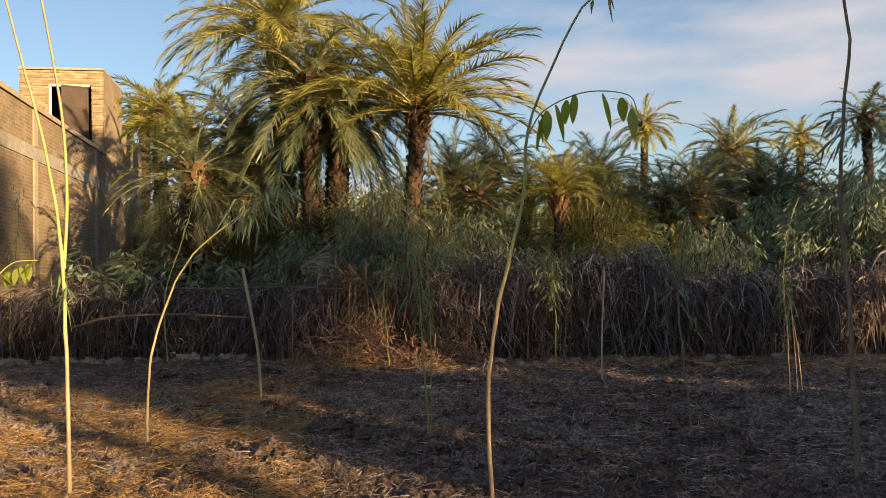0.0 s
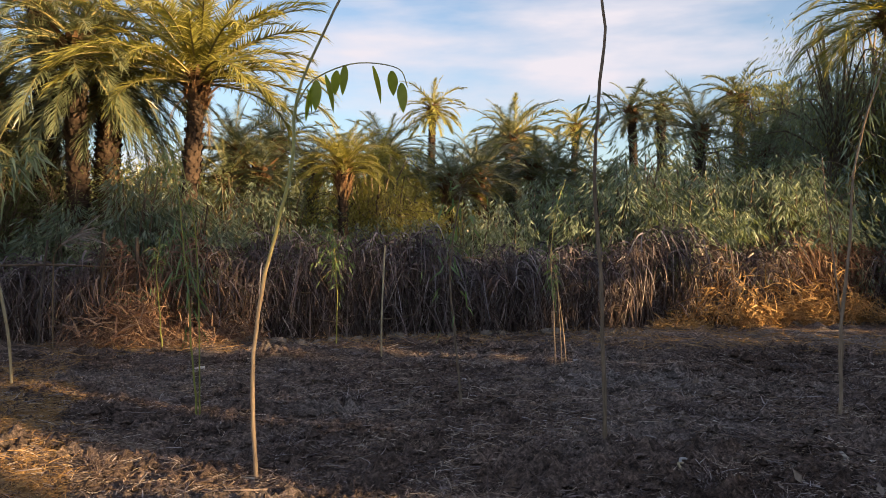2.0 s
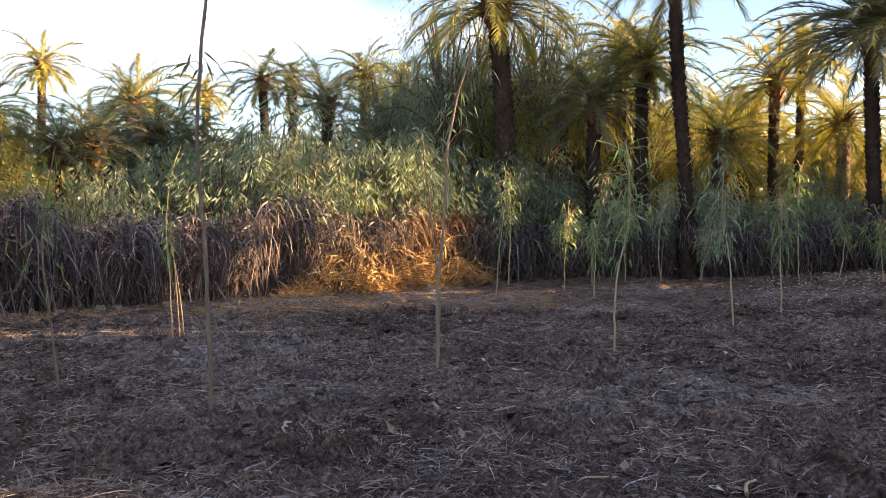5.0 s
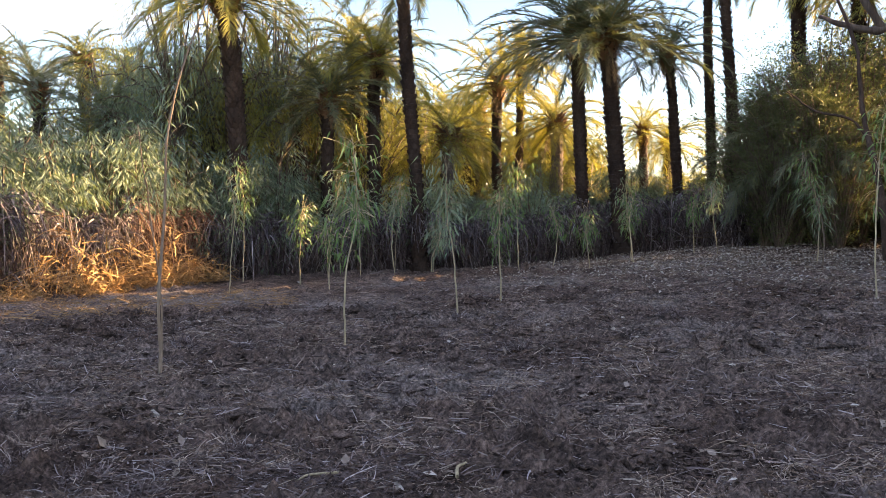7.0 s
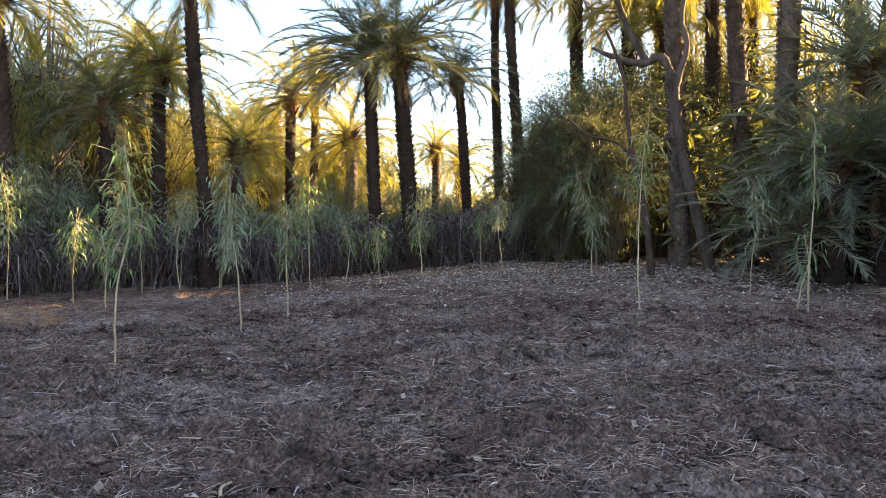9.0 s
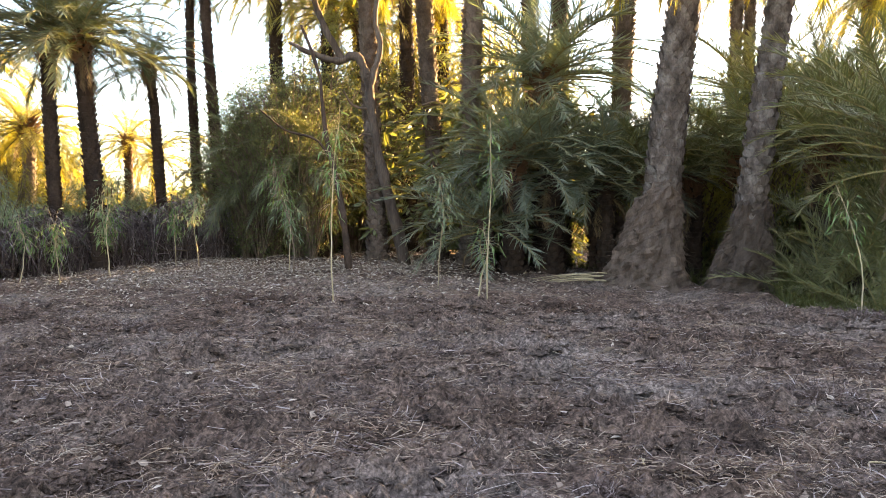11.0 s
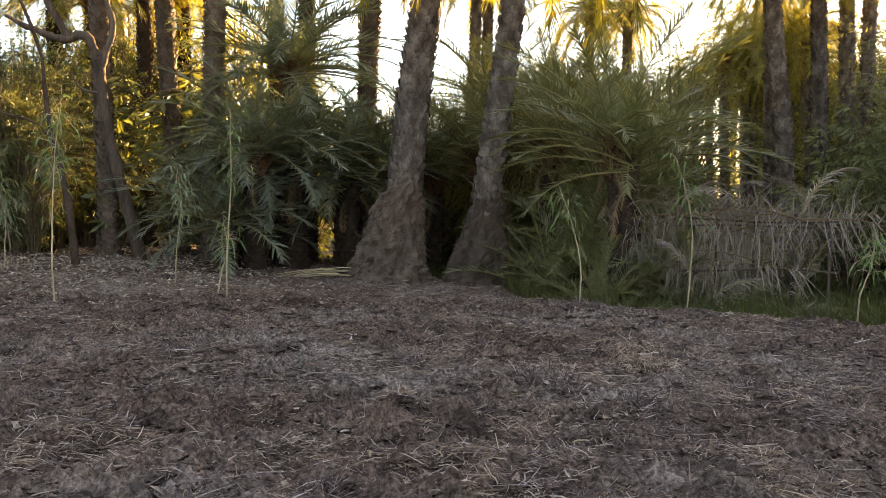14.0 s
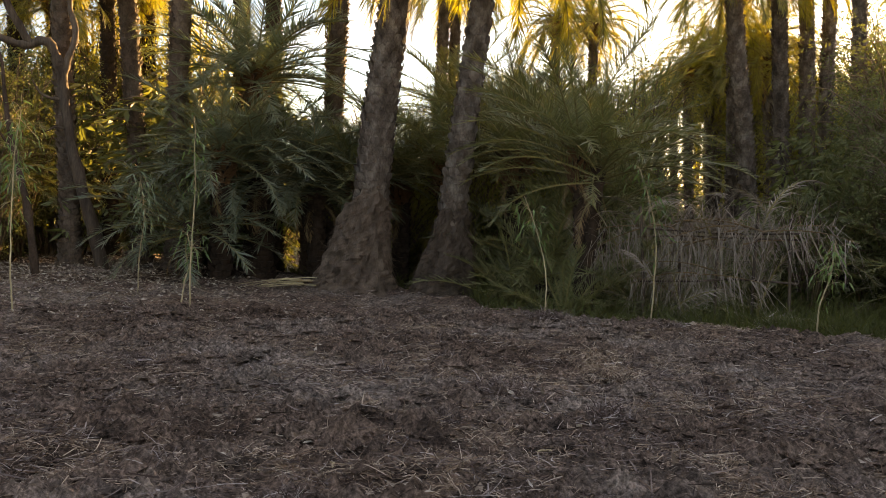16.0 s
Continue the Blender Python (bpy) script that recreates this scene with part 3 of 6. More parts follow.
def palm_trunk(height, lean, r, seed, mat, scale=0.115, flare=0.35):
    """A trunk clad in the stubs of cut leaves; large scars stand out less."""
    rs = np.random.RandomState(seed)
    g = Geo()
    lean = np.array([lean[0], lean[1]])
    k = max(4, int(height / 0.3))
    t = np.linspace(0, 1, k)
    curve = np.stack([lean[0] * t ** 1.25, lean[1] * t ** 1.25, t * height], -1)
    curve[:, :2] += 0.05 * np.sin(t * 5 + rs.rand() * 6)[:, None] * t[:, None] * (1 - t)[:, None] * 4 * rs.uniform(-1, 1, 2)

    def rad(s):
        z = s * height
        return r * (1 + flare * np.exp(-z / 0.45) + 0.12 * np.sin(s * 9 + seed) * 0.4) * (1 - 0.12 * s)
    g.add(*tube(curve, rad(t) * 0.97, 12))
    rows = int(height / scale)
    per = max(7, int(2 * math.pi * r / (scale * 1.25)))
    i, j = np.meshgrid(np.arange(rows), np.arange(per), indexing="ij")
    i, j = i.ravel(), j.ravel()
    s = (i + 0.6 + rs.uniform(-0.12, 0.12, len(i))) / rows
    s = np.clip(s, 0, 1)
    ang = (j + 0.5 * (i % 2) + rs.uniform(-0.12, 0.12, len(i))) * 2 * np.pi / per
    c = np.stack([np.interp(s, t, curve[:, q]) for q in range(3)], -1)
    rr = rad(s)
    out = np.stack([np.cos(ang), np.sin(ang), 0 * ang], -1)
    tan = np.stack([-np.sin(ang), np.cos(ang), 0 * ang], -1)
    up = np.array([0, 0, 1.0])
    w = (np.pi * rr / per * 1.02)[:, None]
    prou = ((0.26 if scale < 0.13 else 0.12) * r * rs.uniform(0.15, 1.5, len(i)))[:, None]
    rr = rr[:, None]
    h = scale * rs.uniform(0.8, 1.15, len(i))[:, None]
    v = np.stack([
        c + out * rr * 0.97 - up * h * 0.75,
        c + out * (rr + prou * 0.35) + tan * w - up * h * 0.05,
        c + out * (rr + prou) + tan * w * 0.55 + up * h * 0.45,
        c + out * (rr + prou) - tan * w * 0.55 + up * h * 0.45,
        c + out * (rr + prou * 0.35) - tan * w - up * h * 0.05,
        c + out * rr * 0.95 + tan * w * 0.8 + up * h * 0.55,
        c + out * rr * 0.95 - tan * w * 0.8 + up * h * 0.55], 1)
    base = np.arange(len(i))[:, None] * 7
    g.add(v.reshape(-1, 3), np.concatenate([base + np.array([0, 1, 2, 3]), base + np.array([0, 3, 4, 4])[:4], base + np.array([3, 2, 5, 6])], 0)[:, :4])
    return g.mesh("palm_trunk", [mat])


def crown(parent, top, length, count, kind, seed, low=-0.55, dry=4, high=0.97):
    rs = np.random.RandomState(seed)
    setv = FRONDS[kind]
    for q in range(count):
        u = (q + 0.5) / count
        sin_e = high + (low - high) * u ** 0.9
        e = math.degrees(math.asin(max(-1, min(1, sin_e)))) + rs.uniform(-9, 9)
        k = int(np.argmin([abs(e - r) for r in RISES]))
        sc = length / 3.0 * rs.uniform(0.82, 1.1) * (0.8 if u < 0.12 else 1.0)
        m = Matrix.Translation((top[0], top[1], top[2] - 0.28 * u)) @ pose(0, 0, 0, rs.uniform(-14, 14), (RISES[k] - e) * 0.6, q * 137.508 + rs.uniform(-14, 14)) @ Matrix.Diagonal((sc, sc, sc, 1))
        part("frond", setv[k], parent, m)
    for q in range(dry):
        k = 6 + (q % 2)
        sc = length / 3.0 * rs.uniform(0.3, 0.6)
        m = Matrix.Translation((top[0], top[1], top[2] - 0.35)) @ pose(0, 0, 0, rs.uniform(-20, 20), rs.uniform(4, 42), rs.uniform(0, 360)) @ Matrix.Diagonal((sc, sc, sc, 1))
        part("dry_frond", FRONDS["dry"][k], parent, m, "withered brown hanging palm frond")


PALM_NO = [0]


def palm(x, y, h, lx, ly, r, length, count, label, group, kind="green", bark="palm_bark_shaded", low=-0.55, dry=4, scale=0.115, high=0.97, flare=0.35):
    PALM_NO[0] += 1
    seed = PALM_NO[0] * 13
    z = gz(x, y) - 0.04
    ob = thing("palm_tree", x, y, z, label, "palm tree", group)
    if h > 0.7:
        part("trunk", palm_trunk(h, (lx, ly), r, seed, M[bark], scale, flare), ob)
    if h > 2.5:
        part("leaf_sheath", LEAF_BASES[seed % 3], ob, Matrix.Translation((lx, ly, h)) @ pose(0, 0, 0, 0, 0, seed * 31) @ Matrix.Diagonal((r * 1.05, r * 1.05, 0.19, 1)), "ragged red-brown sheath of old leaf feet")
    crown(ob, (lx, ly, h), length, count, kind, seed, low, dry, high)
    return ob


# rows: x, y, neck height, lean x, lean y, trunk radius, frond length, fronds
HEDGE_PALMS = [
    (-1.2, 17.8, 5.2, 0.34, 0.02, 0.17, 2.8, 66),
    (-2.8, 19.1, 5.5, 0.1, 0.01, 0.25, 2.5, 70),
    (-4.0, 19.9, 7.5, -0.25, -0.05, 0.24, 2.7, 66),
    (-5.7, 23.2, 3.4, 0.02, 0.01, 0.2, 1.76, 54),
    (0.3, 20.8, 3.6, 0.04, 0.0, 0.18, 1.68, 48),
    (-0.5, 19.8, 3.3, 0.1, 0.0, 0.18, 1.6, 45),
    (1.92, 17.41, 3.41, 0.04, -0.00, 0.1, 1.15, 70),
    (3.2, 21.2, 3.6, 0.05, -0.01, 0.18, 1.6, 75),
    (4.8, 19.8, 2.7, 0.03, -0.01, 0.15, 1.2, 37),
    (-4.9, 22.0, 4.6, -0.03, -0.01, 0.2, 1.76, 54),
    (-3.22, 18.16, 5.84, 0.0, 0.0, 0.22, 2.4, 64),
    (-5.07, 19.7, 5.06, 0.0, 0.0, 0.22, 2.0, 54),
    (-5.61, 17.99, 3.94, 0.0, 0.0, 0.22, 1.9, 46),
]
MID_PALMS = [
    (1.7, 23.8, 3.9, 0.05, 0.0, 0.18, 1.72, 37),
    (4.4, 23.4, 3.5, 0.05, -0.01, 0.18, 1.72, 37),
    (6.8, 24.9, 3.9, 0.06, -0.02, 0.18, 1.87, 37),
    (8.1, 22.4, 3.3, 0.06, -0.02, 0.18, 1.87, 37),
    (9.0, 21.0, 3.2, 0.06, -0.02, 0.18, 1.87, 37),
    (8.2, 28.8, 4.4, 0.0, 0.0, 0.18, 2.03, 35),
    (9.4, 25.2, 3.9, 0.0, 0.01, 0.18, 1.87, 35),
    (13.7, 24.5, 5.4, 0.0, 0.02, 0.18, 2.03, 37),
    (14.3, 21.8, 4.3, 0.0, 0.02, 0.18, 2.03, 37),
    (-7.0, 27.0, 4.8, 0.0, 0.0, 0.2, 1.72, 44),
    (-0.22, 21.33, 4.1, 0.0, 0.0, 0.17, 1.7, 44),
    (0.85, 23.82, 4.61, 0.0, 0.0, 0.17, 1.8, 40),
    (4.75, 19.77, 3.24, 0.0, 0.0, 0.17, 1.5, 40),
    (8.82, 28.5, 5.47, 0.0, 0.0, 0.17, 2.0, 38),
    (3.76, 23.54, 4.28, 0.0, 0.0, 0.17, 1.7, 40),
    (5.75, 21.07, 3.54, 0.0, 0.0, 0.17, 1.6, 38),
    (8.02, 23.51, 3.96, 0.0, 0.0, 0.17, 1.8, 38),
]
NORTH_FAR_PALMS = [
    (-11.2, 31.9, 7.9, 0.05, 0.02, 0.25, 2.4, 48),
    (-13.8, 37.3, 8.9, 0.05, 0.02, 0.25, 2.4, 40),
    (-9.1, 28.4, 6.5, 0.05, 0.02, 0.25, 2.24, 40),
    (-21.2, 39.5, 8.6, 0.03, 0.01, 0.25, 2.4, 36),
    (8.1, 39.0, 8.2, 0.21, -0.04, 0.17, 1.76, 43),
    (17.9, 46.5, 8.6, 0.24, -0.09, 0.19, 1.84, 43),
    (10.7, 34.2, 6.4, 0.11, -0.03, 0.2, 2.08, 38),
    (17.0, 36.2, 7.9, -0.11, 0.05, 0.2, 2.08, 36),
    (19.0, 37.5, 8.2, -0.05, 0.02, 0.22, 1.92, 36),
    (19.9, 32.4, 7.9, -0.05, 0.03, 0.22, 2.16, 43),
    (11.4, 36.2, 6.0, -0.02, 0.01, 0.2, 1.92, 33),
    (22.4, 33.2, 7.8, -0.06, 0.04, 0.2, 2.16, 38),
]
EAST_PALMS = [
    (13.65, 15.5, 6.6, -0.22, 0.19, 0.213, 2.37, 52),
    (15.6, 14.8, 4.4, 0.08, -0.08, 0.152, 1.85, 44),
    (16.5, 12.65, 7.5, -0.18, 0.22, 0.152, 2.22, 44),
    (16.9, 14.4, 5.4, 0.06, -0.07, 0.152, 2.07, 44),
    (19.9, 10.1, 5.7, -0.07, 0.13, 0.152, 2.5, 60),
    (19.85, 9.05, 5.5, -0.15, 0.31, 0.19, 2.5, 60),
    (22.8, 8.7, 5.4, -0.14, 0.34, 0.129, 1.92, 36),
    (24.9, 8.7, 8.2, -0.01, 0.03, 0.129, 1.92, 28),
    (23.5, 7.5, 8.1, -0.11, 0.3, 0.144, 1.92, 31),
    (29.7, 12.9, 4.3, -0.01, 0.01, 0.152, 1.63, 28),
    (23.0, 14.8, 5.5, 0.08, -0.12, 0.152, 2.07, 41),
    (25.9, 15.8, 6.7, 0.08, -0.13, 0.137, 2.07, 39),
]
EAST_DEEP_PALMS = [
    (19.7, 14.2, 3.7, 0.04, -0.06, 0.18, 1.76, 28),
    (24.8, 13.7, 4.4, 0.03, -0.06, 0.18, 2.0, 30),
    (27.6, 18.7, 5.3, 0.06, -0.09, 0.18, 2.08, 28),
    (20.3, 2.7, 8.0, -0.04, 0.18, 0.2, 2.4, 36),
    (21.5, 1.4, 8.4, -0.05, 0.4, 0.2, 2.4, 36),
    (20.7, 0.6, 12.4, 0.01, -0.34, 0.22, 2.6, 36),
    (22.6, -2.9, 15.6, -0.08, -0.78, 0.24, 2.5, 34),
]
THICKET_PALMS = [
    (19.5, -1.2, 2.4, 0.0, 0.0, 0.25, 2.64, 52),
    (20.3, -2.3, 2.3, 0.0, 0.0, 0.2, 2.64, 50),
    (19.0, 0.2, 1.2, 0.0, 0.0, 0.2, 2.29, 39),
    (20.6, -1.1, 4.5, 0.0, 0.0, 0.22, 2.82, 62),
    (18.91, -0.41, 2.70, 0.0, 0.0, 0.2, 2.2, 40),
    (19.64, -2.42, 2.18, 0.0, 0.0, 0.2, 2.0, 36),
]
BRUSH_PALMS = [
    (20.6, -4.4, 3.0, 0.0, 0.0, 0.2, 2.4, 48),
    (19.5, -3.3, 2.6, 0.0, 0.0, 0.18, 2.08, 44),
    (22.4, -6.2, 4.6, 0.0, 0.0, 0.2, 2.4, 42),
    (21.6, -7.7, 4.4, 0.01, 0.04, 0.2, 2.56, 40),
    (16.6, -6.6, 0.9, 0.0, 0.0, 0.2, 2.56, 38),
    (17.6, -8.0, 2.2, 0.0, 0.0, 0.2, 2.4, 38),
    (19.4, -5.2, 3.1, 0.0, 0.0, 0.2, 2.4, 42),
    (18.2, -6.4, 3.4, 0.0, 0.0, 0.2, 2.48, 44),
    (15.7, -5.6, 0.4, 0.0, 0.0, 0.2, 1.92, 34),
    (14.0, -5.9, 0.3, 0.0, 0.0, 0.2, 1.6, 30),
    (15.0, -7.6, 0.5, 0.0, 0.0, 0.2, 2.24, 34),
    (16.0, -9.2, 0.3, 0.0, 0.0, 0.2, 1.6, 30),
    (18.1, -10.6, 0.3, 0.0, 0.0, 0.2, 1.76, 30),
    (16.2, -10.9, 0.3, 0.0, 0.0, 0.2, 1.68, 30),
    (20.6, -12.0, 0.3, 0.0, 0.0, 0.2, 1.92, 30),
    (15.0, -11.6, 1.0, 0.0, 0.0, 0.2, 2.24, 34),
    (22.6, -9.6, 0.9, 0.0, 0.0, 0.2, 2.56, 36),
    # the last two stand out of view, added to shade the field
    (12.6, -12.0, 0.8, 0.0, 0.0, 0.2, 2.24, 34),
    (11.0, -13.4, 0.8, 0.0, 0.0, 0.2, 2.08, 32),
]
BANK_PALMS = [
    (24.1, -6.0, 8.6, -0.06, -0.26, 0.16, 2.34, 28),
    (25.0, -6.7, 9.4, -0.03, -0.13, 0.16, 2.34, 28),
    (20.9, -13.7, 8.7, 0.31, 0.49, 0.22, 2.7, 32),
    (21.3, -14.9, 9.0, 0.15, 0.22, 0.2, 2.7, 32),
    (22.6, -16.6, 13.2, 0.16, 0.22, 0.2, 2.7, 32),
    (23.1, -17.6, 13.0, 0.04, 0.06, 0.2, 2.7, 30),
    (19.5, -15.8, 12.6, 0.1, 0.1, 0.18, 2.52, 32),
    (24.5, -15.4, 8.8, 0.1, 0.1, 0.18, 2.52, 32),
    (22.4, -15.6, 9.0, 0.1, 0.1, 0.18, 2.52, 32),
    (26.5, -18.0, 7.8, 0.1, 0.1, 0.18, 2.52, 30),
    (28.69, -16.30, 6.9, 0.1, 0.1, 0.17, 2.3, 44),
    (29.94, -18.13, 7.4, 0.1, 0.1, 0.17, 2.3, 44),
    (27.71, -17.92, 7.0, 0.1, 0.1, 0.17, 2.3, 44),
    (24.75, -16.95, 6.6, 0.1, 0.1, 0.17, 2.3, 44),
    (29.5, -17.6, 8.0, 0.1, 0.1, 0.17, 2.3, 44),
    (29.8, -18.6, 8.4, 0.1, 0.1, 0.17, 2.3, 44),
    (29.3, -19.4, 8.2, 0.1, 0.0, 0.17, 2.3, 44),
    (27.6, -10.9, 8.2, 0.1, 0.1, 0.16, 2.2, 46),
    (26.7, -11.8, 8.0, 0.0, 0.1, 0.16, 2.2, 46),
]
CANOPY_PALMS = [
    (25.6, 2.6, 8.4, 0.1, 0.1, 0.2, 2.55, 38),
    (29.0, 4.6, 8.8, 0.1, 0.1, 0.2, 2.55, 36),
    (25.2, -0.9, 12.4, 0.1, 0.1, 0.2, 2.55, 36),
    (26.2, 6.6, 8.4, 0.1, 0.1, 0.2, 2.55, 36),
    (26.6, 4.0, 7.2, 0.1, 0.1, 0.2, 2.55, 36),
    (22.6, -1.6, 15.0, 0.0, 0.1, 0.2, 2.55, 41),
    (27.2, 5.2, 7.6, 0.1, 0.1, 0.2, 2.55, 34),
    (28.0, 1.8, 7.8, 0.1, 0.1, 0.2, 2.55, 34),
]
rs_gap = np.random.RandomState(44)
GAP_PALMS = [(d * math.sin(radians(a)), d * math.cos(radians(a)), h, rs_gap.uniform(-0.3, 0.3), rs_gap.uniform(-0.3, 0.3), 0.17, 2.6, 30) for a, d, h in ((116.6, 37, 6.4), (117.6, 43, 7.6), (118.5, 40, 6.8), (119.7, 46, 8.6), (120.6, 41, 7.0), (121.4, 44, 7.8), (122.6, 38, 6.8), (123.8, 45, 8.2), (125.0, 40, 7.2))]
for row in GAP_PALMS:
    palm(*row, "slender far palm across the field beyond the ditch", "palms beyond the ditch", "deep", "palm_bark", low=-0.5, dry=5)
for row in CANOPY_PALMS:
    palm(*row, "tall date palm with a thick hanging crown deep in the grove", "palms of the grove", "green", "palm_bark_shaded", low=-0.4, dry=6)
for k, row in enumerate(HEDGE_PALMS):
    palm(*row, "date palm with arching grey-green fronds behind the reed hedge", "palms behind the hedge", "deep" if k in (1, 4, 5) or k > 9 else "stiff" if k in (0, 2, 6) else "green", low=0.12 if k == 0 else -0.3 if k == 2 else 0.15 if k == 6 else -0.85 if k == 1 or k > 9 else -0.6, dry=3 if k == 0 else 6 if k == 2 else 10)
# low palms behind the hedge take the fronds with painted shade
for row in MID_PALMS:
    palm(*row, "low bushy date palm in the thicket behind the hedge", "palms behind the hedge", "deep", low=-0.15, dry=4)
# far palms that stand in shade get the darkened frond copy
for k, row in enumerate(NORTH_FAR_PALMS):
    palm(*row[:-1], row[-1] * 3 // 4, "distant date palm with a feathery crown above the thicket", "distant palms", "far_deep" if k in (7, 8, 9, 11) else "far", low=-0.7, dry=2)
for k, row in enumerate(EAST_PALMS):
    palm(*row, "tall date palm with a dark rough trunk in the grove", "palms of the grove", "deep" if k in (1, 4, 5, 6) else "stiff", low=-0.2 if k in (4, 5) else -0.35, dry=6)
for row in ((23.1, 6.35, 2.3, 0.0, 0.0, 0.2, 2.5, 46), (22.6, 4.6, 2.5, 0.0, 0.0, 0.2, 2.4, 46)):
    palm(*row, "round bushy palm with dense dark green fronds", "young palms", "deep", low=-0.5, dry=2)
for row in EAST_DEEP_PALMS:
    palm(*row, "tall date palm with a scaly brown trunk in the grove", "palms of the grove", "stiff", "palm_bark_mid", low=-0.75, dry=7)

def in_lane(x, y):
    """The open lane through the grove by which the low sun reaches the hedge."""
    return abs((x - 10.3) * 0.719 + (y - 15) * 0.695) < 2.6 and -10 < y < 12


LIT_PALMS = [
    (20.4, 18.2, 6.8, 0.1, 0.05, 0.18, 2.2, 44),
    (17.8, 18.0, 4.8, 0.1, 0.05, 0.18, 2.2, 44),
    (23.0, 19.0, 4.0, 0.1, 0.05, 0.18, 2.2, 44),
    (26.0, 18.0, 4.2, 0.1, 0.05, 0.18, 2.2, 44),
    (28.0, 20.0, 4.4, 0.1, 0.05, 0.18, 2.2, 44),
    (18.4, 22.0, 5.2, 0.1, 0.05, 0.18, 2.2, 44),
    (24.0, 22.0, 4.6, 0.1, 0.05, 0.18, 2.2, 44),
]
for row in LIT_PALMS:
    palm(*row, "date palm with yellow-green fronds lit from behind", "palms of the grove", "green", low=-0.6, dry=8)
rs_gr = np.random.RandomState(63)
for k in range(9):
    a, d = radians(44 + 24 * (k + rs_gr.rand()) / 9), rs_gr.uniform(30, 37)
    x, y = d * math.sin(a), d * math.cos(a)
    if not in_lane(x, y):
        palm(x, y, rs_gr.uniform(2.4, 5.2), rs_gr.uniform(-0.2, 0.2), rs_gr.uniform(-0.2, 0.2), 0.17, rs_gr.uniform(2.0, 2.6), 34, "bushy date palm with yellow-green fronds deep in the grove", "palms of the grove", "green", low=-0.4, dry=4)
for row in THICKET_PALMS:
    palm(*row, "bushy young palm with long blue-green fronds near the ground", "young palms", "fine_blue", low=-0.12, dry=8)
for row in BRUSH_PALMS:
    palm(*row, "bushy green palm growing low beyond the ditch", "young palms", "fine", low=0.22, dry=3)
for row in BANK_PALMS:
    palm(*row, "slender date palm beyond the ditch against the light", "palms beyond the ditch", "green", "palm_bark", low=-0.6, dry=6)

twin = palm(14.75, -6.55, 3.15, 0.06, 0.10, 0.13, 2.5, 34, "twin-stemmed young palm with stiff arching fronds behind the ditch", "young palms", "fine", low=0.12, dry=6)
part("second_trunk", palm_trunk(2.8, (-0.22, -0.16), 0.12, 5, M["palm_bark_shaded"]), twin)
crown(twin, (-0.22, -0.16, 2.8), 2.4, 28, "fine", 77, 0.12, 4)
palm(17.5, -3.1, 8.3, -0.15, -0.98, 0.33, 3.6, 56, "great palm with a grey scaly trunk and swollen foot", "great palms at the ditch", "green", "palm_bark", scale=0.16, flare=0.5)
palm(16.5, -4.5, 7.9, -0.25, -0.97, 0.25, 3.6, 54, "leaning palm with a grey scaly trunk and dark foot", "great palms at the ditch", "green", "palm_bark", scale=0.16, flare=0.5)


# ---- shrubs ----


def shrub_mesh(height, spread, branches, leaves, leaf_len, leaf_wid, hang, strand, bole, bunch, seed):
    """Bent shoots from one foot with narrow leaves along them; returns the wood and the leaves."""
    rs = np.random.RandomState(seed)
    wood, p, d = Geo(), [], []
    for b in range(branches):
        az = rs.uniform(0, 2 * np.pi)
        reach = spread * rs.uniform(0.15, 1.0) ** 0.7
        top = height * rs.uniform(0.45, 1.0) * (1 - 0.25 * reach / spread)
        dirv = np.array([np.cos(az), np.sin(az)])
        foot = dirv * 0.12 * rs.rand()
        z0 = bole * height * rs.uniform(0.75, 1.2) if bole else 0.0
        top = max(top, z0 + 0.12 * height)
        ctrl = [(*foot, z0), (*(foot + dirv * reach * 0.25), z0 + (top - z0) * 0.45), (*(dirv * reach * 0.65), z0 + (top - z0) * 0.9), (*(dirv * reach), z0 + (top - z0) * (1 - 0.22 * hang))]
        line = spline(ctrl, 7)
        wood.add(*tube(line, np.linspace(0.022, 0.004, 7) * (0.6 + height / 5), 3))
        n = leaves // branches
        sprays = max(2, n // bunch)
        s = rs.uniform(0.2 if bole else 0.03, 1, sprays) ** 0.75
        q = np.stack([np.interp(s, np.linspace(0, 1, 7), line[:, k]) for k in range(3)], -1)
        q = q + rs.normal(size=(sprays, 3)) * (0.09 + 0.13 * s)[:, None] * height / 3
        q = np.repeat(q, bunch, 0)
        m = len(q)
        u = rs.rand(m)
        out = rand_dir(m, rs) * (1, 1, 0.5)
        p.append(q + out * 0.005 * bunch * height / 3 + np.array([0, 0, -1.0]) * (u * strand * rs.uniform(0.5, 1.2, m))[:, None])
        d.append(unit(out * 0.75 + 0.3 * np.append(dirv, 0) + np.array([0, 0, -1.0]) * hang * 0.75))
    if bole:
        wood.add(*tube(spline([(0, 0, 0), (0.04 * height, 0.02, height * bole * 0.6), (0, 0, height * bole * 1.15)], 8), np.linspace(0.03, 0.018, 8) * height, 7))
    p, d = np.concatenate(p), np.concatenate(d)
    p[:, 2] = np.maximum(p[:, 2], 0.03)
    g = Geo()
    n = len(p)
    g.add(*diamonds(p, d, perp(d, rs), leaf_len * rs.uniform(0.6, 1.25, n), leaf_wid * rs.uniform(0.7, 1.3, n), 0.15))
    return wood, g


def shrub_kind(tag, mat, *shape):
    made = []
    for s in range(3):
        wood, g = shrub_mesh(*shape, 40 + s)
        made.append((wood.mesh(tag + "_stems", [M["twig"]], True), g.mesh(tag + "_foliage", [M[mat]])))
    return made


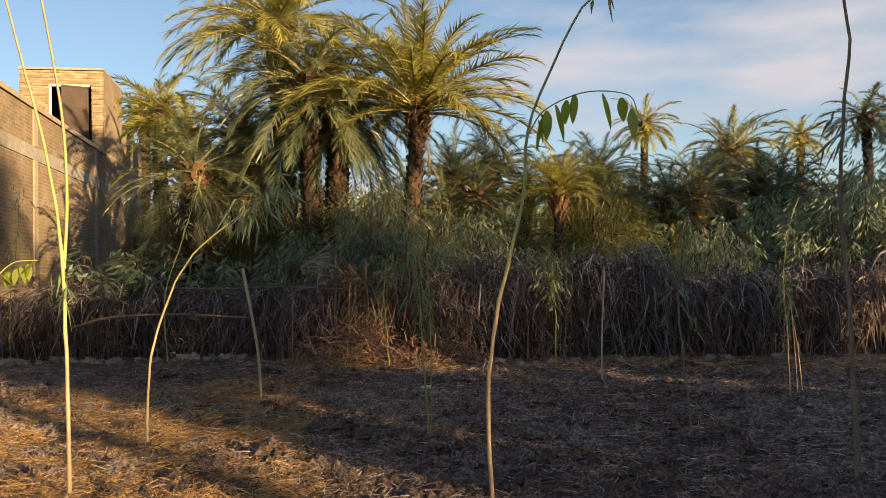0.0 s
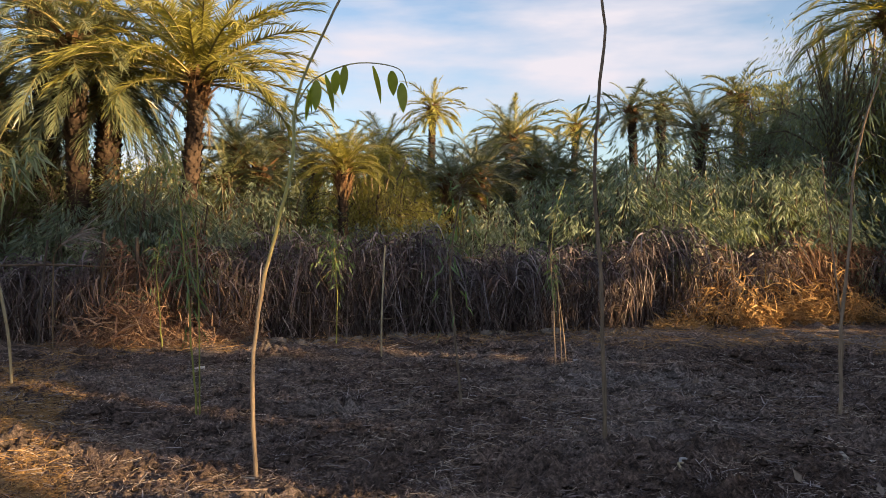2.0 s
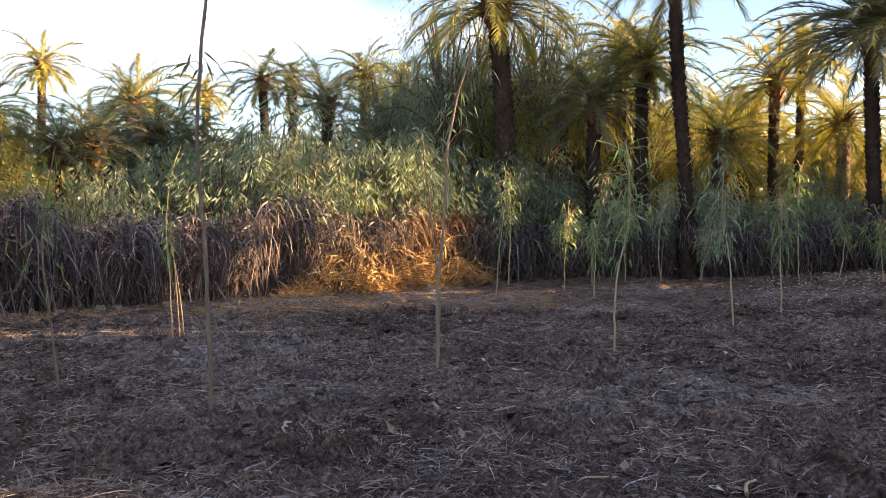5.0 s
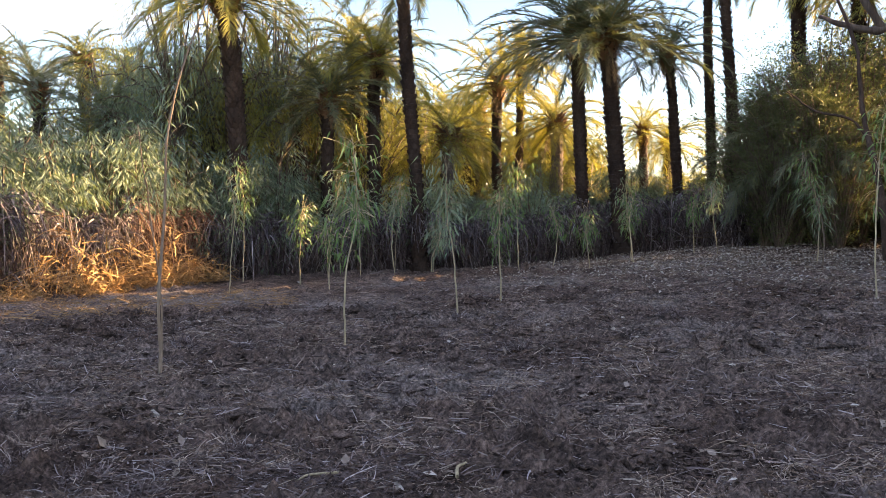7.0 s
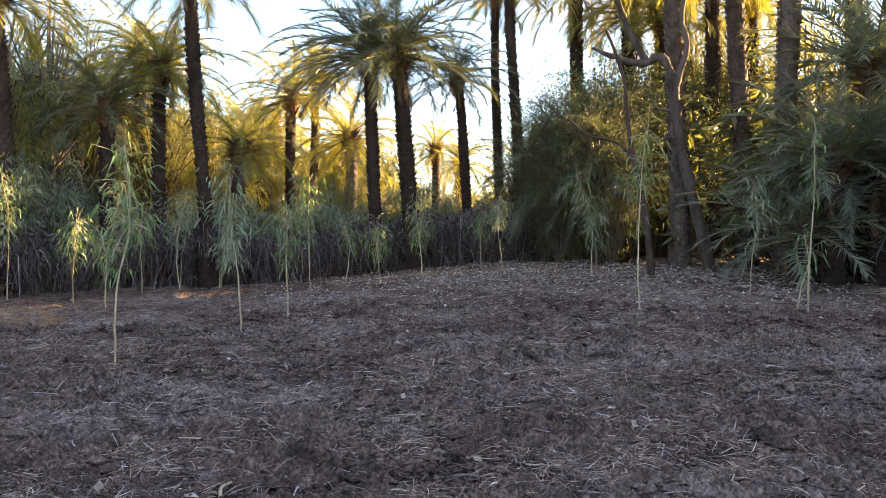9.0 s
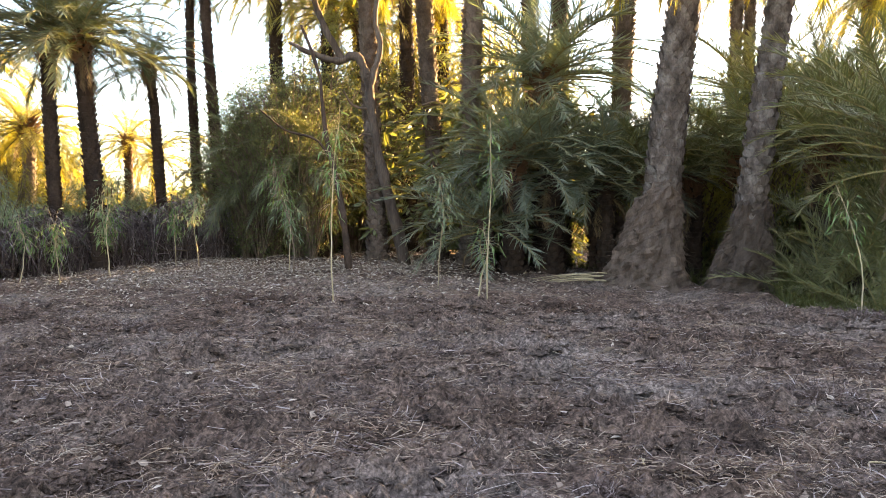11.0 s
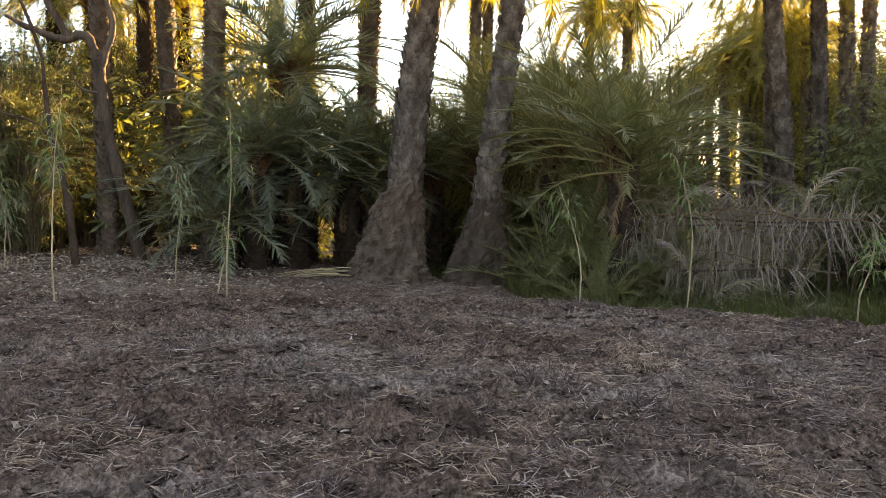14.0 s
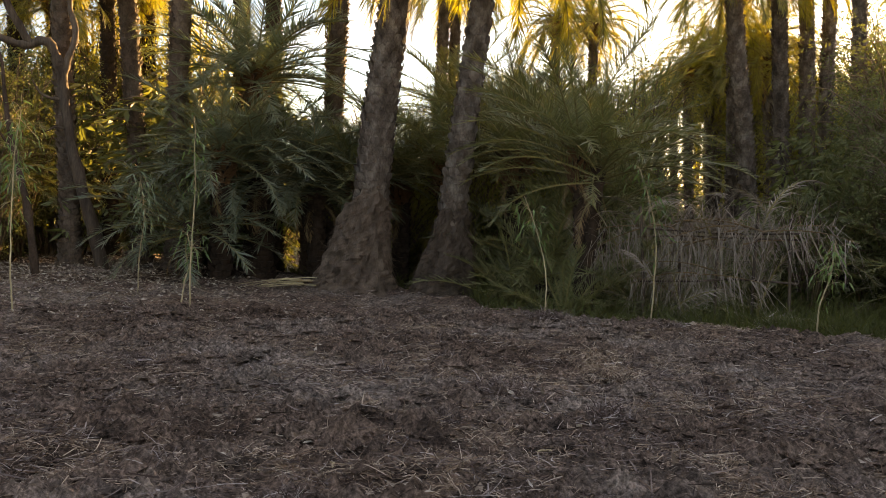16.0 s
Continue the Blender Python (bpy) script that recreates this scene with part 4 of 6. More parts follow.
SHRUBS = {
    "willow": shrub_kind("willow", "willow", 3.4, 1.25, 30, 6400, 0.15, 0.024, 0.9, 0.3, 0.0, 26),
    "warm": shrub_kind("warm", "willow_sunlit", 3.4, 1.3, 46, 9000, 0.07, 0.017, 1.0, 0.28, 0.36, 18),
    "bush": shrub_kind("bush", "shrub", 5.0, 1.9, 90, 15000, 0.075, 0.028, 0.12, 0.05, 0.0, 10),
    "airy": shrub_kind("airy", "willow", 7.6, 2.0, 44, 9500, 0.14, 0.016, 1.0, 0.7, 0.42, 18),
    "dark": shrub_kind("dark", "shrub", 2.4, 1.3, 32, 2800, 0.17, 0.042, 0.5, 0.1, 0.0, 10),
    "low": shrub_kind("low", "willow", 1.3, 0.7, 22, 1600, 0.15, 0.030, 0.6, 0.12, 0.0, 10),
}
BASE_H = {"willow": 3.4, "warm": 3.4, "dark": 2.4, "low": 1.3, "bush": 5.0, "airy": 7.6}
COUNT = [0]


def shrub(kind, x, y, height, wide=1.0, label="", group="shrubs behind the hedge"):
    COUNT[0] += 1
    stems, foliage = SHRUBS[kind][COUNT[0] % 3]
    ob = thing("shrub", x, y, gz(x, y) - 0.03, label, "shrub", group)
    s = height / BASE_H[kind]
    m = pose(0, 0, 0, 0, 0, COUNT[0] * 77.0) @ Matrix.Diagonal((s * wide, s * wide, s, 1))
    part("woody_base", stems, ob, m)
    part("foliage", foliage, ob, m)
    return ob


WILLOWS = [
    (-2.0, 16.6, 3.9), (-0.9, 16.4, 4.1), (-3.2, 17.2, 3.0), (0.6, 16.6, 3.3), (1.9, 16.8, 2.9), (3.4, 16.7, 2.7), (4.4, 16.6, 2.9),
    (5.4, 17.0, 3.2), (6.4, 18.0, 3.8), (8.0, 17.0, 4.6), (9.2, 17.4, 4.5), (7.2, 16.6, 3.8), (8.6, 16.5, 3.6),
    (10.3, 16.8, 4.6), (11.6, 16.6, 4.2), (9.9, 18.6, 5.0), (12.6, 16.4, 4.0), (13.6, 15.6, 3.6), (14.4, 15.4, 3.8), (18.6, 11.9, 2.3),
]
for x, y, h in WILLOWS:
    shrub("willow", x, y, h, 1.0, "willow-like shrub with narrow drooping blue-green leaves")
for x, y, h in ((14.0, 18.4, 8.2), (14.3, 20.0, 7.2), (15.7, 19.6, 8.8), (16.9, 18.0, 8.6)):
    shrub("airy", x, y, h, 0.9, "tall airy tree with fine hanging grey-green leaves")
WARMS = [(2.75, 18.5, 4.5), (3.1, 18.2, 3.7), (3.5, 17.9, 2.8), (2.6, 19.3, 4.1), (16.8, 19.8, 9.0), (21.8, 18.8, 8.0), (15.4, 18.2, 6.8), (19.8, 17.0, 5.8), (22.0, 12.4, 3.4), (26.6, 13.4, 3.6), (29.0, 6.5, 4.8), (31.0, 9.0, 2.6), (26.0, -3.5, 4.2), (28.0, 5.0, 7.2), (30.0, 3.4, 7.4), (25.0, -4.6, 5.4), (23.8, -6.2, 6.4), (25.6, -8.2, 6.8), (21.8, -4.8, 4.0), (24.4, -9.1, 7.2), (22.6, -7.2, 6.4), (20.9, -6.1, 5.4), (22.2, -9.3, 6.4), (23.4, -10.2, 6.4), (20.5, 20.0, 6.0), (29.5, 16.0, 4.6), (21.0, 24.0, 7.0), (16.0, 23.0, 7.0), (31.0, 12.6, 3.4), (29.8, 0.8, 5.0), (31.0, 0.0, 5.2), (30.8, 2.2, 5.2), (21.6, 16.4, 5.0), (26.4, 20.6, 6.4), (30.2, 18.4, 5.6)]
for x, y, h in WARMS:
    shrub("warm", x, y, h, 0.9 if h > 5 else 1.0, "yellow-green hanging foliage lit from behind in the grove", "trees of the grove")
for x, y, h in ((-5.0, 18.9, 4.6), (-3.4, 18.4, 3.8), (-2.2, 18.4, 3.8), (-6.7, 22.6, 5.4), (-5.7, 21.2, 5.2), (-2.0, 18.9, 4.2), (-0.3, 18.7, 3.7), (-6.2, 19.6, 3.8), (0.9, 18.8, 3.3), (-4.4, 20.6, 4.6), (-1.2, 20.6, 4.4), (12.4, 20.4, 4.8), (8.6, 20.0, 3.8), (11.0, 22.4, 4.4), (5.6, 22.4, 3.6)):
    shrub("bush", x, y, h, 0.95, "dense dark green growth between the palm trunks")
for x, y, h in ((11.6, 17.6, 3.6), (12.8, 17.0, 3.9), (13.7, 16.8, 3.2), (15.0, 15.6, 3.0), (16.2, 14.6, 2.7), (17.2, 13.4, 3.1), (18.3, 13.0, 2.6), (19.4, 11.4, 3.0), (20.6, 10.8, 2.5), (21.4, 9.6, 3.0), (22.8, 8.4, 2.4), (24.0, 7.9, 2.3)):
    shrub("willow", x, y, h, 1.15, "leafy willow-like shrub rising behind the reed hedge")
for x, y, h in ((15.4, 23.4, 7.6), (17.6, 22.4, 7.0), (19.4, 24.0, 8.2), (21.2, 21.6, 7.2), (23.4, 20.4, 6.6), (25.4, 19.6, 5.6), (28.4, 3.1, 8.6), (29.8, 1.6, 8.4), (27.6, 5.4, 7.6), (28.8, 0.4, 9.0), (30.6, 3.8, 9.0)):
    shrub("warm", x, y, h, 0.95, "tall tree with hanging yellow-green leaves in the grove", "trees of the grove")
rs_fill = np.random.RandomState(21)


for k in range(110):
    a = rs_fill.uniform(-0.62, 2.5)
    d = rs_fill.uniform(21, 31)
    x, y = d * math.sin(a), d * math.cos(a)
    if x < -5 or beyond_edge(x, y) > -1.5 or in_lane(x, y):
        continue
    h = rs_fill.uniform(1.8, 3.8)
    if 0.70 < a < 1.2:
        if k % 2:
            shrub("warm", x, y, h * 0.85, 1.1, "low yellow-green bush lit from behind in the grove", "undergrowth of the grove")
        continue
    shrub("dark", x, y, h * (0.8 if 0.95 < a < 1.35 else 1.0), 1.1, "dense dark green shrub in the shade of the palms", "undergrowth of the grove")
# those far to the right are unseen, added to keep sun off the field
for x, y, h in ((22.5, 5.7, 5.0), (21.8, 5.9, 3.6), (23.4, 7.2, 4.4), (21.9, 4.6, 3.6), (22.2, 5.0, 4.6), (23.2, 6.4, 5.2), (23.9, 4.6, 6.0), (22.4, 6.4, 4.4), (24.8, 5.6, 6.4), (24.4, 7.0, 5.2), (23.0, 5.4, 5.6), (27.0, 2.8, 6.2), (28.4, 1.4, 6.6), (26.2, 4.0, 6.4), (25.6, 3.4, 5.6), (16.0, -14.6, 7.0), (15.2, -13.6, 6.6), (12.2, -11.4, 4.6), (11.2, -12.2, 4.8), (10.2, -13.0, 4.6), (13.2, -12.6, 5.4), (17.2, -16.6, 7.4), (14.2, -14.6, 6.2), (12.4, -13.8, 5.4), (9.4, -14.6, 4.8), (11.6, -15.4, 5.4), (18.6, -18.4, 7.6), (33.2, -24.1, 9.6), (31.8, -24.3, 9.4), (35.3, -24.5, 9.8), (31.2, -25.1, 9.4), (29.6, -24.6, 9.0), (28.6, -24.3, 11.0), (30.2, -26.4, 11.6), (33.2, -22.6, 9.2), (33.8, -21.9, 9.0), (24.6, -4.2, 6.0), (23.0, -7.5, 5.6), (25.0, -9.4, 6.0), (26.4, 6.8, 6.2), (27.4, 5.0, 6.4), (25.6, 4.2, 6.0), (28.6, 3.2, 6.4), (27.8, 1.6, 6.0), (18.8, 19.0, 8.4)):
    shrub("bush", x, y, h, 0.85, "tall dense dark green shrub, some added out of view to block the sun", "undergrowth of the grove")
for k in range(14):
    x, y = 16.0 + k * 0.66 + rs_fill.uniform(-0.3, 0.3), 14.0 - k * 0.6 + rs_fill.uniform(0, 0.8)
    shrub("low", x + 0.9, y + 0.5, rs_fill.uniform(1.6, 2.4), 1.3, "low leafy shrub behind the reed hedge", "low shrubs behind the hedge")
# tall enough to shade the field; the rightmost stand out of view
for k in range(60):
    x, y = rs_fill.uniform(14.5, 27), rs_fill.uniform(-17, -4.5)
    if 116.0 < math.degrees(math.atan2(x, y)) < 125.0:
        continue
    if beyond_edge(x, y) > 4.6 and not in_lane(x, y):
        shrub("dark", x, y, rs_fill.uniform(3.0, 4.6), 0.9, "leafy green shrub beyond the ditch", "brush beyond the ditch")
# from 131 degrees on they are unseen, added only as sun blockers
for a, d, h in ((124.5, 34, 7.2), (126.0, 31, 6.6), (127.2, 36, 7.8), (128.4, 30, 6.6), (129.6, 33, 7.4), (131.0, 29, 7.0), (132.5, 33, 7.8), (134.0, 28, 6.8), (136.0, 31, 7.4), (130.4, 40, 9.4), (127.8, 43, 9.6), (125.4, 41, 8.8), (133.0, 42, 9.8), (123.2, 42, 8.4), (124.6, 38, 8.6), (123.8, 36, 7.8), (132.0, 37, 9.2)):
    x, y = d * math.sin(radians(a)), d * math.cos(radians(a))
    shrub("warm", x, y, h, 0.95, "tall tree with hanging yellow-green leaves, some added unseen to block the sun", "trees beyond the ditch")
for x, y, h in ((27.0, -11.2, 7.4), (26.0, -11.9, 7.2), (27.6, -10.4, 7.4), (25.4, -12.7, 7.0), (28.4, -9.6, 7.4)):
    shrub("bush", x, y, h, 1.0, "tall leafy tree against the light beyond the ditch", "trees beyond the ditch")
# the first is added hidden behind the thicket, to block sun on tree and hedge
for x, y, h in ((22.3, -0.4, 5.6), (21.6, 0.4, 4.0), (24.0, -0.9, 2.8), (24.8, 0.1, 3.0), (25.6, -1.6, 3.2), (26.2, 0.7, 3.0), (23.4, 0.4, 2.6)):
    shrub("dark", x, y, h, 1.2, "dense dark green shrub in the shade of the palms", "undergrowth of the grove")
for x, y, h in ((-4.4, 17.6, 2.4), (-5.6, 17.8, 2.6), (-6.6, 18.0, 2.9), (-7.4, 18.4, 2.6), (-3.8, 18.6, 2.8)):
    shrub("low", x, y, h, 1.1, "thin shrub of grey-green leaves before the brick wall", "shrubs before the wall")


# ---- reed hedge ----
HEDGE = [(-11.0, 16.9), (-8.6, 16.7), (-5.0, 16.3), (-2.2, 15.5), (1.0, 15.3), (5.0, 15.2), (9.0, 15.5), (12.5, 15.4), (14.6, 14.4), (16.6, 12.7), (18.4, 10.9), (20.3, 9.2), (22.0, 7.6), (23.6, 6.0)]


def reed_row(a, b, height, tint, seed, density=1.0):
    """A stretch of dry hedge: upright stalks, long withered leaves and cross sticks."""
    rs = np.random.RandomState(seed)
    a, b = np.array(a), np.array(b)
    L = np.linalg.norm(b - a)
    ob = thing("reed_hedge", *a, 0, "dry brown reed and stalk hedge along the field", "hedge", "reed hedge", "stuff")
    mat = [M["reed_red" if tint else "reed"]]
    n = int(L * 120 * density)
    u = rs.rand(n)
    across = unit(np.array([-(b - a)[1], (b - a)[0]])) if L else np.array([0, 1.0])
    xy = (b - a) * u[:, None] + across * (rs.rand(n)[:, None] * 0.75)
    z = ground_z(a[0] + xy[:, 0], a[1] + xy[:, 1])
    p = np.column_stack([xy, z - 0.02])
    top = height * (0.75 + 0.5 * lattice(a[0] + xy[:, 0], a[1] + xy[:, 1], 0.7, 5)) * rs.uniform(0.55, 1.1, n)
    d = unit(np.column_stack([rs.normal(size=(n, 2)) * 0.26, np.ones(n)]))
    g = Geo()
    side = perp(d, rs)
    g.add(*strips(p, d, rs.normal(size=(n, 3)) * 0.06, side, top, 0.017 * rs.uniform(0.6, 1.5, n), 2, 0.6))
    g.add(*strips(p, d, rs.normal(size=(n, 3)) * 0.06, np.cross(side, d), top, 0.015, 2, 0.6))
    part("stalks", g.mesh("reed_stalks", mat), ob)
    n = int(L * 460 * density)
    u = rs.rand(n)
    xy = (b - a) * u[:, None] + across * (rs.rand(n)[:, None] * 0.9 - 0.12)
    z = ground_z(a[0] + xy[:, 0], a[1] + xy[:, 1])
    hmax = height * (0.75 + 0.5 * lattice(a[0] + xy[:, 0], a[1] + xy[:, 1], 0.7, 5))
    p = np.column_stack([xy, z + hmax * rs.uniform(0.04, 1.0, n) ** 0.8])
    d = unit(np.column_stack([rs.normal(size=(n, 2)) * 0.6, rs.uniform(-0.8, 1.1, n)]))
    bend = np.column_stack([rs.normal(size=(n, 2)) * 0.25, -rs.uniform(0.3, 1.3, n)])
    g = Geo()
    ln = rs.uniform(0.2, 0.62, n) * height / 1.4
    ln = np.minimum(ln, (p[:, 2] - z) * 0.9 + 0.12)
    g.add(*strips(p, d, bend, perp(d, rs), ln, 0.026 * rs.uniform(0.5, 1.5, n), 3, 0.15))
    part("withered_leaves", g.mesh("reed_leaves", mat), ob)
    n = int(L * 210 * density)
    xy = (b - a) * rs.rand(n)[:, None] + across * (rs.rand(n)[:, None] * 0.6 - 0.25)
    hmax = height * (0.75 + 0.5 * lattice(a[0] + xy[:, 0], a[1] + xy[:, 1], 0.7, 5))
    p = np.column_stack([xy, ground_z(a[0] + xy[:, 0], a[1] + xy[:, 1]) + hmax * rs.uniform(0.68, 1.08, n)])
    d = unit(np.column_stack([rs.normal(size=(n, 2)) * 0.45 - across * 0.3, rs.uniform(-0.1, 0.9, n)]))
    bend = np.column_stack([rs.normal(size=(n, 2)) * 0.22 - across * 0.2, -rs.uniform(0.9, 1.9, n)])
    tips = Geo().add(*strips(p, d, bend, perp(d, rs), rs.uniform(0.25, 0.6, n), 0.034 * rs.uniform(0.5, 1.4, n), 4, 0.12))
    part("hanging_leaves", tips.mesh("hanging_leaves", [M["reed_red" if tint else "reed_grey"]]), ob, label="grey withered leaves hanging over the top")
    g = Geo()
    for k in range(int(L * 2)):
        c = (b - a) * rs.rand()
        q = np.append(c + across * rs.uniform(-0.15, 0.2), height * rs.uniform(0.15, 0.8) + gz(*(a + c)))
        v = np.append((b - a) / L * rs.choice([-1, 1]), rs.uniform(-0.3, 0.3)) * rs.uniform(0.5, 1.3)
        g.add(*tube(spline([q - v / 2, q + rs.normal(size=3) * 0.05, q + v / 2], 6), 0.012, 5))
    part("cross_sticks", g.mesh("hedge_sticks", [M["twig"]], True), ob)


for k, (a, b) in enumerate(zip(HEDGE[:-1], HEDGE[1:])):
    steps = max(1, round(math.dist(a, b) / 1.8))
    for s in range(steps):
        p0 = [a[i] + (b[i] - a[i]) * s / steps for i in (0, 1)]
        p1 = [a[i] + (b[i] - a[i]) * (s + 1) / steps for i in (0, 1)]
        h = 1.35 if k < 3 else 1.6 if k < 7 else 1.25
        reed_row(p0, p1, h, (k == 3 and s == 0) or (k in (6,) and s > 0), 300 + 10 * k + s)


def straw_heap(x, y, height, radius, seed, mat, label):
    rs = np.random.RandomState(seed)
    n = 520
    blade = 0.02 if height > 0.3 else 0.0075
    ang, rr = rs.uniform(0, 2 * np.pi, n), radius * np.sqrt(rs.rand(n))
    p = np.column_stack([rr * np.cos(ang), rr * np.sin(ang), rs.rand(n) ** 1.3 * height * (1 - 0.75 * rr / radius)])
    d = unit(np.column_stack([rs.normal(size=(n, 2)) * 0.55, rs.uniform(-0.5, 1.0, n)]))
    g = Geo().add(*strips(p, d, np.column_stack([rs.normal(size=(n, 2)) * 0.2, -rs.uniform(0.1, 0.6, n)]), perp(d, rs), rs.uniform(0.2, 0.6, n) * (min(1, height) if height > 0.3 else 0.28), blade * rs.uniform(0.5, 1.5, n), 3, 0.3))
    v = np.concatenate(g.v)
    v[:, 2] = np.maximum(v[:, 2], 0.005)
    g.v = [v]
    ob = thing("straw_heap", x, y, gz(x, y), label, "straw heap", "straw heaps", "stuff", me=g.mesh("straw_heap", [M[mat]]))
    return ob


for k, (x, y, h, r) in enumerate(((9.0, 15.0, 1.9, 0.7), (9.7, 15.0, 0.9, 0.5), (10.3, 15.1, 1.3, 0.55), (11.3, 15.1, 1.6, 0.6), (12.0, 15.0, 0.8, 0.55), (8.0, 14.95, 0.45, 0.55), (10.8, 15.0, 0.8, 0.5))):
    straw_heap(x, y, h, r, 500 + k, "straw_gold", "heap of golden dry straw leaning on the reed hedge")
for k, (x, y, h, r) in enumerate(((-2.2, 14.9, 0.95, 0.75), (-1.7, 14.85, 1.2, 0.5), (-0.7, 14.8, 0.75, 0.6), (-0.2, 14.8, 0.6, 0.6))):
    straw_heap(x, y, h, r, 520 + k, "reed_red", "heap of pale broken stalks leaning on the reed hedge")


# ---- brick house ----


def box(x0, x1, y0, y1, z0, z1):
    v = [(x, y, z) for z in (z0, z1) for x, y in ((x0, y0), (x1, y0), (x1, y1), (x0, y1))]
    return np.array(v, float), np.array([(3, 2, 1, 0), (4, 5, 6, 7), (0, 1, 5, 4), (1, 2, 6, 5), (2, 3, 7, 6), (3, 0, 4, 7)])


def soft_box(w, d, h, r=0.008):
    """A brick-like block with broken edges, its corner at the origin."""
    bm = bmesh.new()
    bmesh.ops.create_cube(bm, size=1)
    bmesh.ops.transform(bm, matrix=Matrix.Translation((w / 2, d / 2, h / 2)) @ Matrix.Diagonal((w, d, h, 1)), verts=bm.verts)
    bmesh.ops.bevel(bm, geom=bm.edges[:], offset=r, segments=1, affect="EDGES")
    return bm


def bm_mesh(bm, name, mat):
    me = bpy.data.meshes.new(name)
    bm.to_mesh(me)
    bm.free()
    me.materials.append(mat)
    return me


def build_house():
    ob = thing("brick_house", -9.55, 17.64, 0, "unplastered brick farm house with a roof room and concrete bands", "house", rz=101.4)
    g = Geo().add(*box(-4, 17.8, 0.0, 0.25, 0, 4.36)).add(*box(-4, 17.8, 0.0, 0.25, 4.68, 5.56))
    g.add(*box(17.55, 17.8, 0.25, 6.0, 0, 6.85)).add(*box(10.6, 17.8, 0.0, 0.25, 5.68, 6.85))
    part("wall", g.mesh("house_wall", [M["brick"]]), ob)
    part("concrete_band", Geo().add(*box(-4, 17.82, -0.02, 0.26, 4.36, 4.68)).mesh("band", [M["concrete"]]), ob, label="grey concrete tie beam")
    part("coping", Geo().add(*box(-4, 10.6, -0.05, 0.30, 5.56, 5.68)).add(*box(10.6, 17.8, 0.0, 0.25, 5.56, 5.68)).mesh("coping", [M["mortar"]]), ob, label="weathered cement coping")
    for x in (2.3, 8.9):
        part("column", Geo().add(*box(x, x + 0.3, -0.035, 0.2, 0, 4.36)).add(*box(x, x + 0.3, -0.035, 0.2, 4.68, 5.56)).mesh("column", [M["mortar"]]), ob, label="grey concrete column in the brick wall")
    part("roof_slab", Geo().add(*box(-4, 17.5, 0.3, 6.0, 5.0, 5.2)).mesh("roof_slab", [M["concrete"]]), ob)
    room = part("roof_room", Geo().add(*box(10.42, 13.5, 0.0, 0.22, 6.85, 8.3)).add(*box(13.28, 13.5, 0.22, 2.55, 5.2, 8.3)).add(*box(10.42, 13.5, 2.33, 2.57, 5.2, 8.3)).mesh("roof_room", [M["brick"]]), ob)
    part("room_slab", Geo().add(*box(10.28, 13.52, -0.01, 2.58, 8.3, 8.37)).mesh("room_slab", [M["mortar"]]), room)
    part("mortar_bed", Geo().add(*box(10.33, 10.5, 0.02, 0.36, 5.2, 8.28)).add(*box(10.33, 10.5, 1.66, 2.5, 5.2, 8.28)).add(*box(10.33, 10.5, 0.36, 1.66, 7.82, 8.28)).mesh("mortar_bed", [M["mortar"]]), room)
    rs = np.random.RandomState(4)
    meshes = {}
    for c in range(36):
        z = 5.23 + c * 0.085
        spans = [(0.0, 0.34 + 0.05 * (c % 2)), (1.66, 2.56)] if z < 7.8 else [(0.0, 2.56)]
        for lo, hi in spans:
            y = lo - (0.12 if c % 2 else 0.0)
            while y < hi - 0.02:
                a, b = max(y, lo), min(y + 0.238, hi)
                w = round(b - a, 2)
                if w > 0.04:
                    if w not in meshes:
                        meshes[w] = bm_mesh(soft_box(0.12, w, 0.07), "brick", M["brick_piece"])
                    part("brick", meshes[w], room, pose(10.31 + rs.uniform(-0.008, 0.008), a, z))
                y += 0.25
    frame_bm = Geo().add(*box(10.30, 10.40, 1.60, 1.66, 5.2, 7.82)).add(*box(10.30, 10.40, 0.42, 1.60, 7.76, 7.82))
    part("door_frame", frame_bm.mesh("door_frame", [M["white_paint"]]), room, label="white painted door frame")
    g = Geo().add(*box(0, 0.03, 0, 0.82, 0, 2.5))
    for y0, y1, z0, z1 in ((0.02, 0.80, 0.0, 0.06), (0.02, 0.80, 2.44, 2.5), (0.0, 0.05, 0, 2.5), (0.77, 0.82, 0, 2.5), (0.05, 0.77, 1.2, 1.26)):
        g.add(*box(-0.015, 0.045, y0, y1, z0, z1))
    part("door", g.mesh("metal_door", [M["rust"]]), room, pose(10.28, 0.45, 5.25, 0, 0, 22), "dark rusty sheet-metal door standing ajar")


build_house()
g = Geo()
n = 26
xs = np.linspace(0, 1, n)
top = 3.0 + 0.12 * lattice(xs * 9, xs * 0, 1.0, 8)
for k in range(n - 1):
    v, f = box(xs[k] * 5.4, xs[k + 1] * 5.4, 0, 0.35, 0, 1)
    v[4:, 2] = [top[k], top[k + 1], top[k + 1], top[k]]
    g.add(v, f)
thing("mud_wall", -12.4, 32.4, 0, "low rough mud wall beside the brick house", "wall", kind="structure", me=g.mesh("mud_wall", [M["mud"]]), rz=-30)


# ---- root masses of the great palms ----


